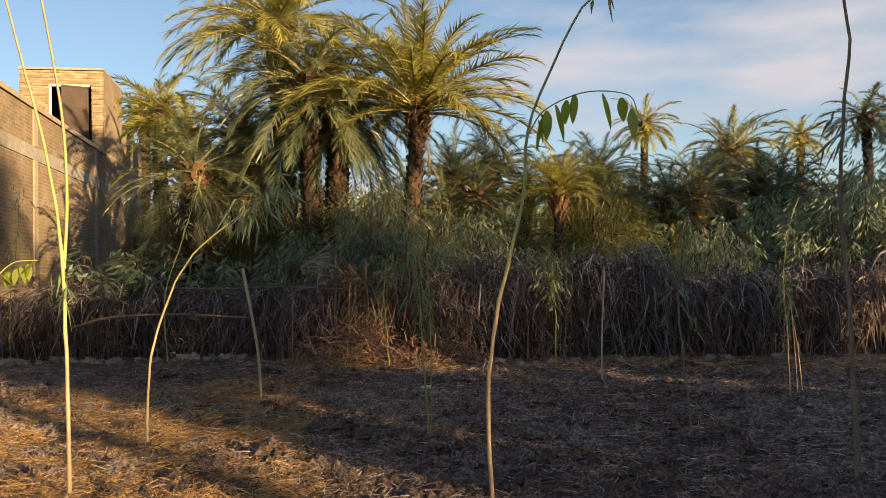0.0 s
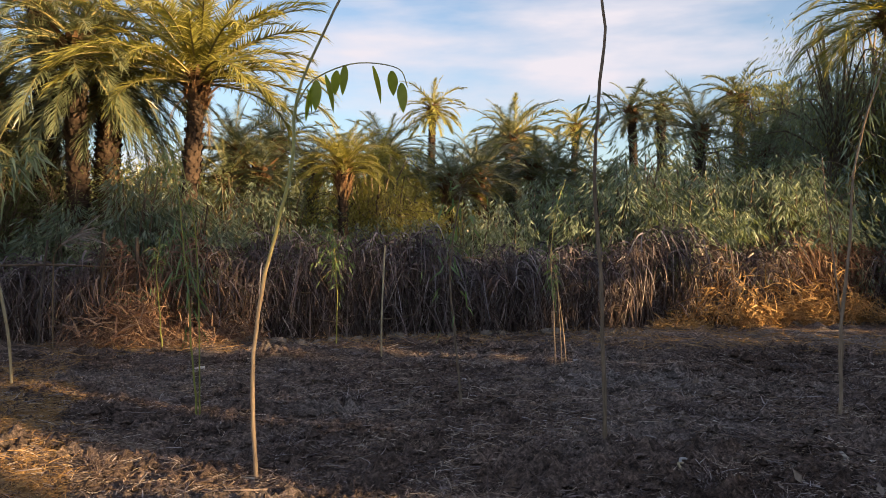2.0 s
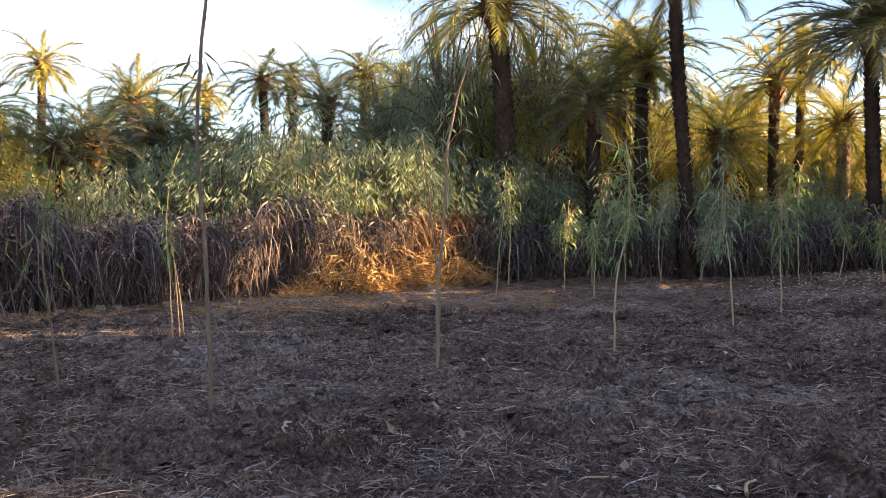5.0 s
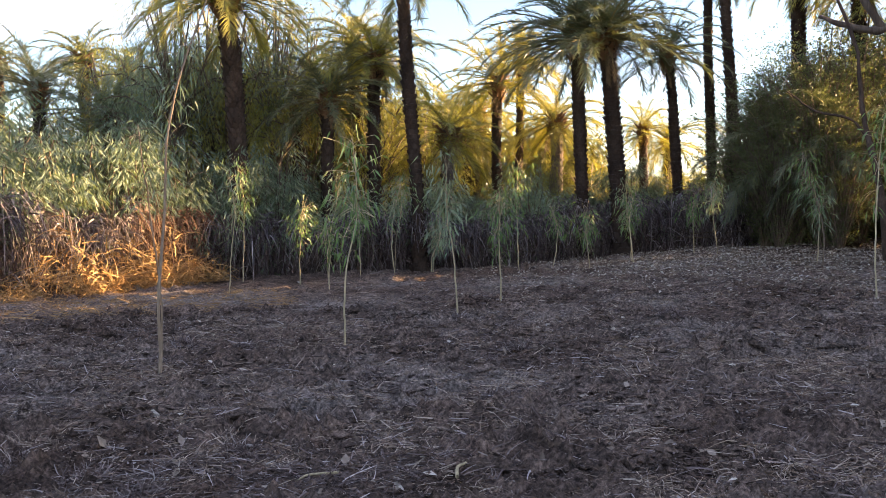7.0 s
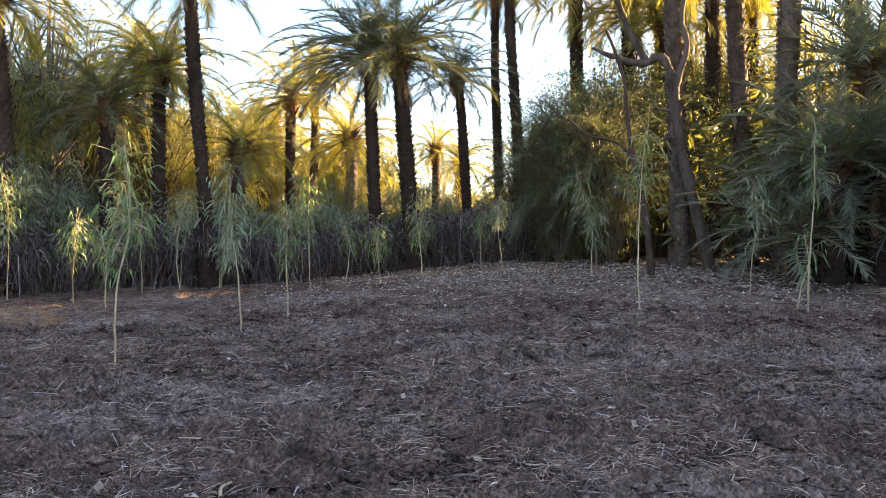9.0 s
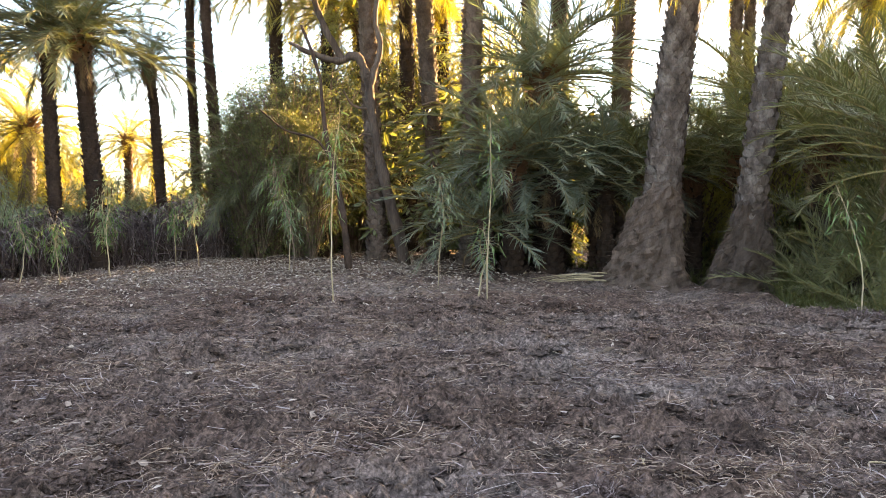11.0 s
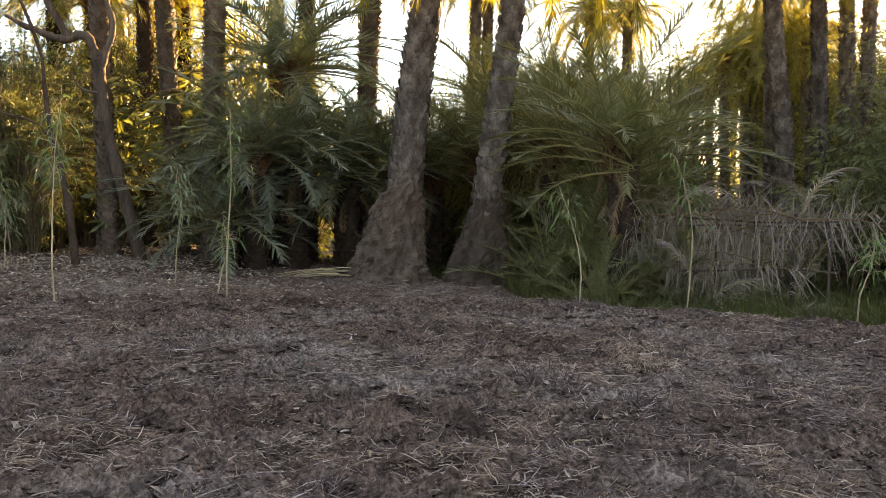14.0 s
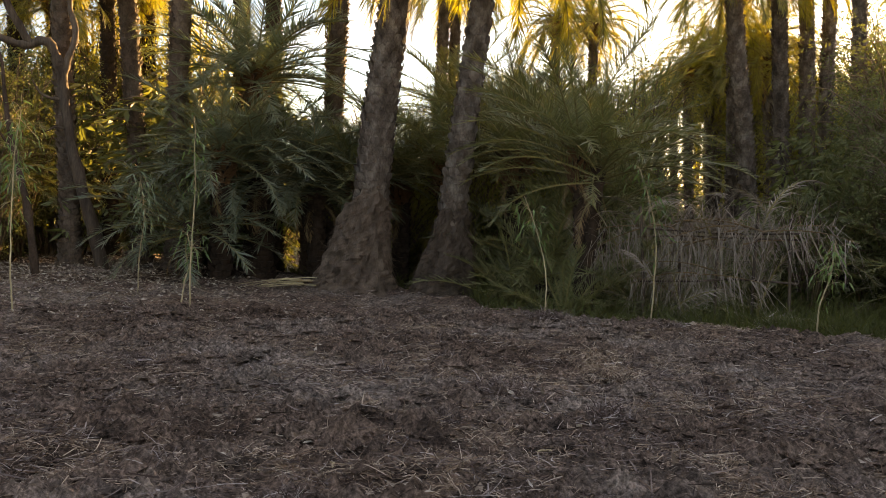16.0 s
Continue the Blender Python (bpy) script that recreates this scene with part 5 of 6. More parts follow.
def root_mass(rad, top_rad, height, seed, lean, mat="palm_root"):
    """The swollen foot: lumpy, matted with roots, closing on the trunk at its ragged top."""
    rs = np.random.RandomState(seed)
    rows, seg = 40, 44
    t = np.linspace(0, 1, rows)
    a = np.arange(seg) * 2 * np.pi / seg
    tt, aa = np.meshgrid(t, a, indexing="ij")
    cx, cy = np.cos(aa) * 2, np.sin(aa) * 2
    lump = lattice(cx + tt * 3, cy + tt * 2, 0.9, seed) - 0.5
    small = lattice(cx * 3 + tt * 9, cy * 3 - tt * 7, 0.6, seed + 1) - 0.5
    rr = (top_rad + (rad - top_rad) * (1 - tt) ** 1.5) * (1 + 0.38 * lump + 0.3 * small)
    rr = rr * np.where(tt > 0.93, 0.72, 1.0)
    zz = tt * height * (1 + 0.16 * (lattice(cx, cy, 0.8, seed + 2) - 0.5) * tt)
    v = np.stack([rr * np.cos(aa) + lean[0] * tt, rr * np.sin(aa) + lean[1] * tt, zz], -1).reshape(-1, 3)
    i, j = np.meshgrid(np.arange(rows - 1), np.arange(seg), indexing="ij")
    k = (j + 1) % seg
    f = np.stack([i * seg + j, i * seg + k, (i + 1) * seg + k, (i + 1) * seg + j], -1).reshape(-1, 4)
    g = Geo().add(v, f)
    n = 1500
    pick = rs.randint(0, rows * seg, n)
    p = v[pick]
    w = aa.ravel()[pick]
    d = unit(np.column_stack([np.cos(w) * 0.35, np.sin(w) * 0.35, -np.ones(n)]) + 0.5 * rs.normal(size=(n, 3)))
    g.add(*strips(p, d, rs.normal(size=(n, 3)) * 0.2, perp(d, rs), np.minimum(rs.uniform(0.06, 0.24, n), p[:, 2] + 0.03), 0.012, 2, 0.4))
    return g.mesh("root_mass", [M[mat]])


giants = [o for o in scene.objects if o.name.startswith("palm_tree") and "great palms" in str(o.get("group"))]
part("root_mass", root_mass(0.86, 0.40, 2.0, 71, (-0.03, -0.34)), giants[0], pose(-0.04, 0.22, -0.05), "brown fibrous root mass")
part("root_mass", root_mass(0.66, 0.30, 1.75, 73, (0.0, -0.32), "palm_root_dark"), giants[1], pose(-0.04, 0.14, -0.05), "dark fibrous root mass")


# ---- bare forked tree ----


def limb_tree(x, y, limbs, label, seed, bark="bark"):
    rs = np.random.RandomState(seed)
    ob = thing("bare_tree", x, y, gz(x, y) - 0.05, label, "tree", "bare trees")
    for k, (ctrl, r0, r1) in enumerate(limbs):
        line = spline(ctrl, 16)
        line[1:-1] += rs.normal(size=(14, 3)) * r0 * 0.12
        v, f = tube(line, np.linspace(r0, r1, 16) * (1 + 0.12 * rs.normal(size=16)), 9)
        part("trunk" if k == 0 else "limb", Geo().add(v, f).mesh("limb", [M[bark]], True), ob)
    return ob


limb_tree(19.9, 2.0, [
    ([(0, 0, 0), (-0.02, 0.25, 1.2), (-0.05, 0.60, 2.7), (-0.05, 0.78, 4.3)], 0.135, 0.095),
    ([(-0.05, 0.78, 4.2), (-0.1, 1.0, 4.65), (-0.1, 1.5, 4.6), (-0.2, 2.0, 4.75), (-0.2, 2.5, 5.0)], 0.11, 0.045),
    ([(-0.1, 1.3, 4.6), (-0.15, 1.7, 5.3), (-0.15, 2.0, 6.2), (-0.1, 2.1, 7.2)], 0.085, 0.05),
    ([(-0.05, 0.74, 4.0), (0.0, 0.5, 4.9), (0.05, 0.62, 5.5), (0.1, 0.5, 6.4)], 0.08, 0.045),
    ([(-0.05, 0.72, 3.5), (-0.15, 1.1, 3.6), (-0.2, 1.3, 3.9)], 0.04, 0.015),
    ([(-0.05, 0.62, 2.9), (-0.15, 0.85, 2.95), (-0.2, 1.05, 2.85)], 0.03, 0.012)],
    "bare grey forked tree with crooked limbs among the palms", 5)
# the darkened bark stands in for shade on this thin trunk
limb_tree(17.94, 2.88, [
    ([(0, 0, 0), (-0.1, 0.06, 0.9), (-0.1, 0.18, 1.8), (-0.15, 0.42, 2.9), (-0.1, 0.5, 3.9), (0.0, 0.9, 5.0)], 0.08, 0.03),
    ([(-0.13, 0.3, 2.3), (-0.2, 0.6, 2.7), (-0.25, 1.2, 2.9), (-0.3, 1.7, 3.3)], 0.03, 0.012)],
    "thin leaning grey tree with a bare trunk", 9, "palm_bark_shaded")


# ---- saplings ----


def leaf_blade(length, width, sag, seed, mat):
    """One broad pointed leaf that hangs from its stalk, with a sunk midrib."""
    rs = np.random.RandomState(seed)
    rows = 9
    t = np.linspace(0, 1, rows)
    w = width * np.sin(np.pi * np.clip(t, 0.02, 1) ** 0.75) ** 0.8 / 2 + 0.001
    cx, cz = length * (0.35 * np.sin(t * 1.2) * sag), -length * t
    tw = rs.uniform(-0.4, 0.4)
    v = []
    for k in range(rows):
        for s in (-1, 0, 1):
            v.append((cx[k] + (0.12 * w[k] if s else 0) + s * w[k] * math.sin(tw * t[k]), s * w[k] * math.cos(tw * t[k]), cz[k]))
    f = [(k * 3 + s, k * 3 + s + 1, (k + 1) * 3 + s + 1, (k + 1) * 3 + s) for k in range(rows - 1) for s in (0, 1)]
    return Geo().add(v, f).mesh("leaf", [M[mat]], True)


BIG_LEAVES = [leaf_blade(0.22, 0.075, s, k, "broad_leaf") for k, s in enumerate((0.4, -0.3, 0.8))]


def leaf_tuft(line, lo, hi, count, length, width, spread, rs, hang=0.8):
    s = rs.uniform(lo, hi, count)
    t = np.linspace(0, 1, len(line))
    p = np.stack([np.interp(s, t, line[:, k]) for k in range(3)], -1)
    out = rand_dir(count, rs)
    q = p + out * spread * rs.uniform(0.1, 1.0, count)[:, None]
    d = unit(out * 0.7 + np.array([0, 0, -hang]) + 0.3 * rs.normal(size=(count, 3)))
    bend = np.column_stack([rs.normal(size=(count, 2)) * 0.12, -np.full(count, 0.25)])
    g = Geo()
    ln = length * rs.uniform(0.6, 1.2, count)
    v, f = strips(q, d, bend, perp(d, rs), ln, width * rs.uniform(0.7, 1.2, count), 3, 0.12)
    v = v.reshape(count, 8, 3)
    c = (v[:, 0] + v[:, 1]) / 2
    v[:, 0], v[:, 1] = c + (v[:, 0] - c) * 0.25, c + (v[:, 1] - c) * 0.25
    g.add(v.reshape(-1, 3), f)
    return g, p, q


def sapling(x, y, ctrl, r0, r1, stem, leaf, tufts, label, group="planted saplings", seed=1, side_stems=(), hang=0.8):
    rs = np.random.RandomState(seed)
    z = gz(x, y)
    ob = thing("sapling", x, y, z, label, "sapling", group)
    ctrl = [(0, 0, -0.06)] + [tuple(c) for c in ctrl]
    line = spline(ctrl, 30)
    along = np.concatenate([[0], np.cumsum(np.linalg.norm(np.diff(line, axis=0), axis=1))])
    line = np.stack([np.interp(np.linspace(0, along[-1], 30), along, line[:, k]) for k in range(3)], -1)
    kink = np.cumsum(rs.normal(size=(30, 3)) * 0.004, 0)
    kink[:, 2] = 0
    line = line + kink - kink[0]
    knob = 1 + 0.10 * (rs.rand(30) > 0.7)
    part("stem", Geo().add(*tube(line, np.linspace(r0, r1, 30) * knob, 8)).mesh("stem", [M[stem]], True), ob)
    for c2, ra, rb in side_stems:
        l2 = spline(c2, 22)
        part("side_stem", Geo().add(*tube(l2, np.linspace(ra, rb, 22), 7)).mesh("side_stem", [M[stem]], True), ob)
    allg, tw = Geo(), Geo()
    for lo, hi, count, length, width, spread in tufts:
        g, p, q = leaf_tuft(line, lo, hi, count, length, width, spread, rs, hang)
        allg.add(np.concatenate(g.v), np.concatenate(g.f))
        for a, b in list(zip(p, q))[::3]:
            tw.add(*tube(np.array([a, (a + b) / 2 + (0, 0, 0.02), b]), 0.003, 3))
    if tufts:
        part("foliage", allg.mesh("sapling_foliage", [M[leaf]]), ob)
        tagged(part("twig_spray", tw.mesh("twig_spray", [M[stem]]), ob), kind="stuff")
    return ob, line


sapling(-2.85, 6.02, [(0.0, 0.0, 0.99), (-0.02, -0.01, 1.68), (-0.09, -0.04, 2.37), (-0.33, -0.16, 3.56), (-0.45, -0.2, 4.0)], 0.016, 0.008, "sunlit_stem", "sapling_leaf",
        [(0.36, 0.42, 9, 0.14, 0.03, 0.10)], "tall yellow forked sapling with almost bare stems", seed=2,
        side_stems=[([(-0.02, -0.01, 1.66), (0.0, 0.0, 2.17), (-0.03, -0.01, 2.78), (-0.14, -0.07, 3.58), (-0.2, -0.1, 3.9)], 0.013, 0.008)])
sapling(-3.01, 8.01, [(0.03, 0.01, 0.73), (0.14, 0.05, 1.21), (0.42, 0.14, 1.8), (0.91, 0.28, 2.24), (1.23, 0.35, 2.45)], 0.014, 0.006, "sunlit_stem", "sapling_pale",
        [(0.86, 1.0, 110, 0.19, 0.032, 0.26)], "thin sapling bowed over under its leafy tip", seed=3)
s7, l7 = sapling(0.16, 5.79, [(-0.01, 0.0, 0.86), (0.09, 0.0, 1.43), (0.27, -0.01, 2.16), (0.3, -0.01, 2.58), (0.61, -0.04, 3.3), (0.86, -0.06, 3.52)], 0.0155, 0.007, "sunlit_stem", "shrub",
        [(0.97, 1.0, 5, 0.13, 0.03, 0.16)], "tall sapling with a side twig of broad hanging leaves", seed=4,
        side_stems=[([(0.29, 0.0, 2.5), (0.41, -0.01, 2.67), (0.68, -0.04, 2.78), (0.96, -0.08, 2.75), (1.03, -0.09, 2.62)], 0.006, 0.003)])
for k, (x, z, turn) in enumerate(((0.36, 2.60, 10), (0.42, 2.66, 70), (0.48, 2.70, 20), (0.56, 2.73, 120), (0.61, 2.77, 40), (0.80, 2.77, 15), (0.93, 2.74, 60), (1.00, 2.66, 100), (0.40, 2.63, 150))):
    part("leaf", BIG_LEAVES[k % 3], s7, pose(x, -0.03, z, 0, 0, turn) @ Matrix.Diagonal((1, 1, 0.75 + 0.2 * (k % 3), 1)), "broad yellow-green leaf")
s8, l8 = sapling(2.69, 5.94, [(0.0, 0.0, 1.16), (-0.05, 0.02, 1.95), (-0.02, 0.01, 2.57), (0.02, -0.01, 3.06), (0.0, 0.0, 3.39), (-0.03, 0.0, 3.8)], 0.018, 0.010, "stem_brown", "shrub",
        [(0.62, 0.70, 16, 0.15, 0.03, 0.16)], "tall straight sapling with a bare brown stem", seed=5)
sapling(5.22, 6.68, [(0.01, -0.01, 0.73), (0.05, -0.04, 1.41), (0.14, -0.11, 2.41), (0.44, -0.35, 3.53), (0.7, -0.5, 4.0)], 0.016, 0.006, "stem_brown", "sapling_pale",
        [(0.45, 0.75, 90, 0.14, 0.024, 0.26)], "slender leaning sapling with sparse narrow leaves", seed=6)
sapling(5.38, 6.9, [(0.02, 0.0, 0.8), (-0.05, 0.03, 1.6), (-0.12, 0.05, 2.3)], 0.012, 0.005, "stem_brown", "sapling_pale",
        [(0.7, 1.0, 50, 0.14, 0.024, 0.2)], "thin sapling with narrow leaves at its tip", seed=7)
sapling(-0.35, 8.09, [(-0.06, 0.0, 1.08), (-0.12, -0.01, 1.98), (-0.23, -0.02, 2.71)], 0.010, 0.004, "stem_green", "sapling_leaf",
        [(0.35, 0.95, 70, 0.18, 0.022, 0.18)], "thin green sapling with drooping leaves", seed=8,
        side_stems=[([(0.02, 0.02, 0.0), (0.02, 0.05, 1.1), (-0.02, 0.02, 1.9), (-0.16, 0, 2.5)], 0.008, 0.004)])

edge, edge_line = sapling(-3.62, 6.3, [(0.0, 0.0, 0.7), (-0.04, 0.02, 1.3), (-0.1, 0.05, 2.1), (-0.2, 0.1, 2.7)], 0.014, 0.006, "sunlit_stem", "sapling_leaf",
        [(0.75, 1.0, 20, 0.16, 0.03, 0.2)], "young sapling with a side twig of broad pointed leaves", seed=14,
        side_stems=[([(-0.04, 0.02, 1.45), (0.1, 0.0, 1.62), (0.25, -0.02, 1.73), (0.43, -0.03, 1.74)], 0.006, 0.003)])
for k in range(10):
    part("leaf", BIG_LEAVES[k % 3], edge, pose(0.14 + 0.03 * k, -0.01, 1.64 + 0.011 * k, 0, -40 + 18 * (k % 3), k * 67) @ Matrix.Diagonal((0.7, 0.7, 0.6, 1)), "broad pointed green leaf")

NORTH_SAPLINGS = [(-5.34, 15.4, 3.5, 0.65, 0.2), (-8.3, 15.6, 3.2, 0.16, 0.08), (2.11, 8.1, 2.21, 0.02, 0.0), (1.45, 13.84, 2.0, -0.1, 0.01), (-1.25, 14.26, 1.83, 0.01, 0.0)]
STAKES = [(-2.62, 10.98, 1.71, -0.21, -0.05), (-3.23, 15.0, 1.74, 0.15, 0.03), (1.98, 12.52, 1.66, 0.07, -0.01)]
EAST_SAPLINGS = [(9.83, 6.65, 2.03, -0.08, 0.1), (7.39, 6.42, 2.3, 0.1, -0.1), (12.66, 12.67, 1.58, 0.08, -0.07), (14.0, 13.2, 2.32, 0.24, -0.25), (16.2, 9.7, 2.32, 0.02, -0.03), (11.09, 6.78, 1.62, 0.0, 0.0), (15.2, 12.3, 2.05, 0.13, -0.15), (12.47, 14.2, 2.47, -0.04, 0.03), (15.78, 7.8, 1.11, 0.0, 0.01), (15.6, 11.6, 1.1, 0.15, -0.2), (17.23, 7.53, 1.35, 0.01, -0.01), (12.0, 11.2, 1.3, -0.03, 0.01)]
EAST_FAR_SAPLINGS = [(15.8, 11.7, 1.4, 0.11, -0.14), (17.4, 9.55, 1.3, -0.03, 0.05), (17.9, 7.9, 1.7, -0.04, 0.08), (19.2, 7.0, 1.3, 0.0, -0.01), (19.0, 6.4, 1.7, -0.02, 0.05), (16.75, 3.72, 2.08, -0.08, 0.32), (17.12, 3.9, 1.45, -0.01, 0.05), (13.22, 2.18, 2.67, 0.02, -0.12), (15.74, 0.88, 1.93, 0.01, -0.09), (14.5, 12.7, 1.54, 0.01, -0.01), (10.71, 12.47, 2.16, 0.03, -0.03), (16.0, 13.0, 2.2, 0.11, -0.13)]
DITCH_SAPLINGS = [(13.66, -0.07, 2.79, 0.0, -0.1), (14.25, 0.1, 1.07, 0.01, -0.09), (12.45, -5.0, 1.77, 0.1, 0.27), (11.95, -6.4, 2.32, 0.07, 0.14), (10.2, -7.8, 1.25, -0.12, -0.15)]


def small_sapling(row, k, leaf, stem, label, lush=1.0):
    x, y, h, lx, ly = row
    rs = np.random.RandomState(900 + k)
    bx, by = rs.uniform(-0.12, 0.12, 2)
    sapling(x, y, [(bx * 0.5, by * 0.5, h * 0.33), (lx * 0.5 + bx, ly * 0.5 + by, h * 0.66), (lx, ly, h)], 0.009 + 0.003 * rs.rand() + 0.001 * h, 0.005, stem, leaf,
            [(0.62, 1.0, int(46 * lush), 0.125, 0.034, 0.22 + 0.06 * lush), (0.42, 0.75, int(14 * lush), 0.12, 0.03, 0.2)], label, seed=900 + k, hang=0.9)


for k, row in enumerate(NORTH_SAPLINGS):
    small_sapling(row, k, "sapling_pale" if k < 2 else "sapling_leaf", "stem_brown" if k == 2 else "stem_green", "thin planted sapling with narrow drooping leaves", 2.6 if k == 3 else 0.9)
for k, row in enumerate(EAST_SAPLINGS):
    small_sapling(row, 20 + k, "sapling_leaf" if k % 3 else "sapling_pale", "stem", "pale-stemmed planted sapling with a tuft of narrow leaves", 3.0)
for k, row in enumerate(EAST_FAR_SAPLINGS):
    small_sapling(row, 40 + k, "sapling_leaf" if k % 2 else "sapling_pale", "stem_brown" if k == 5 else "stem", "pale-stemmed planted sapling at the field's far edge", 2.6)
for k, row in enumerate(DITCH_SAPLINGS):
    small_sapling(row, 60 + k, "sapling_leaf", "stem", "thin sapling with drooping green leaves at the ditch", 1.2)
for k, (x, y, h, lx, ly) in enumerate(STAKES):
    line = spline([(0, 0, -0.08), (lx * 0.2, ly * 0.2, h * 0.4), (lx, ly, h)], 14)
    v, f = tube(line, np.linspace(0.016, 0.021, 14) if k == 0 else 0.013 if k == 2 else 0.018, 8)
    thing("stake", x, y, gz(x, y), "bare pale wooden stake standing in the field", "stake", "wooden stakes", me=Geo().add(v, f).mesh("stake", [M["bark" if k == 1 else "stem"]], True))
sapling(4.04, 10.79, [(0.0, 0.0, 0.8), (-0.02, 0.02, 1.35), (0.06, 0.0, 2.0), (0.2, -0.03, 2.45)], 0.009, 0.004, "sunlit_stem", "sapling_leaf",
        [(0.38, 0.62, 70, 0.13, 0.024, 0.13), (0.62, 0.95, 24, 0.12, 0.022, 0.12)], "young sapling with three thin pale stems and small leaves", seed=33,
        side_stems=[([(0.10, 0.02, -0.05), (0.08, 0.02, 0.5), (0.03, 0.0, 1.2)], 0.008, 0.005), ([(0.15, -0.02, -0.05), (0.10, 0.0, 0.6), (0.0, 0.02, 1.3)], 0.008, 0.005)])


# ---- hedge extras ----
line = spline([(0, 0, 0.66), (0.7, -0.1, 0.84), (2.0, -0.1, 0.88), (3.3, -0.15, 0.80)], 20)
thing("fence_pole", -7.2, 15.75, 0, "long crooked branch laid along the reed hedge", "pole", me=Geo().add(*tube(line, np.linspace(0.024, 0.016, 20), 8)).mesh("fence_pole", [M["twig"]], True))
line = spline([(0, 0, 1.36), (1.0, -0.12, 1.33), (2.2, -0.35, 1.35), (3.4, -0.6, 1.30)], 16)
thing("fence_pole", -5.5, 15.75, 0, "thin straight dark pole tied along the reed hedge", "pole", me=Geo().add(*tube(line, np.linspace(0.022, 0.016, 16), 7)).mesh("fence_pole", [M["twig"]], True))
for k, (x, y, h) in enumerate(((-2.3, 15.2, 1.95), (-1.75, 15.3, 1.8))):
    line = spline([(0, 0, -0.1), (0.02, 0, h * 0.5), (0.05 - 0.04 * k, 0, h)], 8)
    thing("hedge_post", x, y, gz(x, y), "weathered wooden post standing in the reed hedge", "post", "hedge posts", me=Geo().add(*tube(line, 0.032, 7)).mesh("hedge_post", [M["bark"]], True))
rs_fan = np.random.RandomState(12)
n = 46
s = np.linspace(0, 1, n)
rib = spline([(0, 0, -0.1), (0.02, 0, 1.25), (0.10, 0, 1.62), (0.42, 0, 1.86)], 12)
t = np.linspace(0, 1, 12)
p = np.stack([np.interp(0.72 + 0.28 * s, t, rib[:, k]) for k in range(3)], -1)
d = unit(np.column_stack([0.75 + rs_fan.normal(0, 0.12, n), rs_fan.normal(0, 0.3, n), 0.75 - 1.1 * rs_fan.rand(n)]))
g = Geo().add(*tube(rib, np.linspace(0.014, 0.005, 12), 6), mat=1)
g.add(*strips(p, d, np.column_stack([np.zeros((n, 2)), -rs_fan.uniform(0.05, 0.25, n)]), perp(d, rs_fan), rs_fan.uniform(0.3, 0.55, n), 0.026, 2, 0.2), mat=0)
thing("dead_frond", -2.9, 14.45, gz(-2.9, 14.45), "pale withered palm frond stuck upright in the hedge", "palm frond", me=g.mesh("dead_frond", [M["frond_grey"], M["frond_dry"]]))



def stone_mesh(seed):
    rs = np.random.RandomState(seed)
    bm = bmesh.new()
    bmesh.ops.create_icosphere(bm, subdivisions=2, radius=1)
    for v in bm.verts:
        v.co *= 1 + 0.6 * (noise.noise(v.co * 1.6 + Vector((seed * 3.1, 0, 0)))) + rs.uniform(-0.13, 0.13)
        v.co.z *= 0.7
    return bm_mesh(bm, "stone", M["stone"])


STONES = [stone_mesh(k) for k in range(5)]
rs_st = np.random.RandomState(77)
for k in range(125):
    if k < 46:
        u = (k % 23) / 23
        x, y = -9.0 + 5.2 * u + rs_st.uniform(-0.1, 0.1), 15.95 - 0.25 * u + rs_st.uniform(-0.15, 0.15)
        s = rs_st.uniform(0.07, 0.15)
    else:
        x = rs_st.uniform(-2, 12)
        y = 14.85 + rs_st.uniform(-0.2, 0.25)
        s = rs_st.uniform(0.04, 0.12)
    ob = new("stone", STONES[k % 5])
    ob.matrix_basis = pose(x, y, gz(x, y) + s * 0.15, rs_st.uniform(-15, 15), rs_st.uniform(-15, 15), rs_st.uniform(0, 360)) @ Matrix.Diagonal((s, s * rs_st.uniform(0.7, 1), s, 1))
    tagged(ob, "rough tan stone at the foot of the hedge", "stone", "stones along the hedge")
for k, (x, y, s) in enumerate(((-0.53, 11.8, 0.08), (-0.3, 11.9, 0.05), (2.62, 10.05, 0.05), (8.97, 4.37, 0.035), (12.08, 3.5, 0.05), (12.77, 12.8, 0.05), (4.4, 11.0, 0.05))):
    ob = new("scrap", STONES[k % 5])
    ob.matrix_basis = pose(x, y, gz(x, y) + s * 0.35, 0, 0, k * 50) @ Matrix.Diagonal((s, s * 0.6, s * 0.5, 1))
    ob.data = STONES[k % 5].copy()
    ob.data.materials.clear()
    ob.data.materials.append(M["rag"])
    tagged(ob, "small pale scrap lying on the soil", "scrap", "scraps on the field")

for k, (x, y, length, turn, thick) in enumerate(((4.40, 2.65, 0.30, 25, 0.011), (3.89, 3.30, 0.28, 160, 0.010), (2.99, 5.31, 0.10, 40, 0.012), (2.95, 5.27, 0.12, 60, 0.010), (5.70, -1.28, 0.22, 10, 0.008), (5.72, -2.56, 0.16, 120, 0.008))):
    line = spline([(-length / 2, 0, 0.012), (-length * 0.1, 0.02, 0.03), (length * 0.2, -0.01, 0.028), (length / 2, 0.03, 0.014)], 10)
    thing("dry_stalk", x, y, gz(x, y) + 0.012, "pale dry stalk lying on the soil", "stalk", "stalks on the field", me=Geo().add(*tube(line, np.linspace(thick, thick * 0.5, 10), 6)).mesh("dry_stalk", [M["rag" if k == 2 else "stem"]], True), rz=turn)

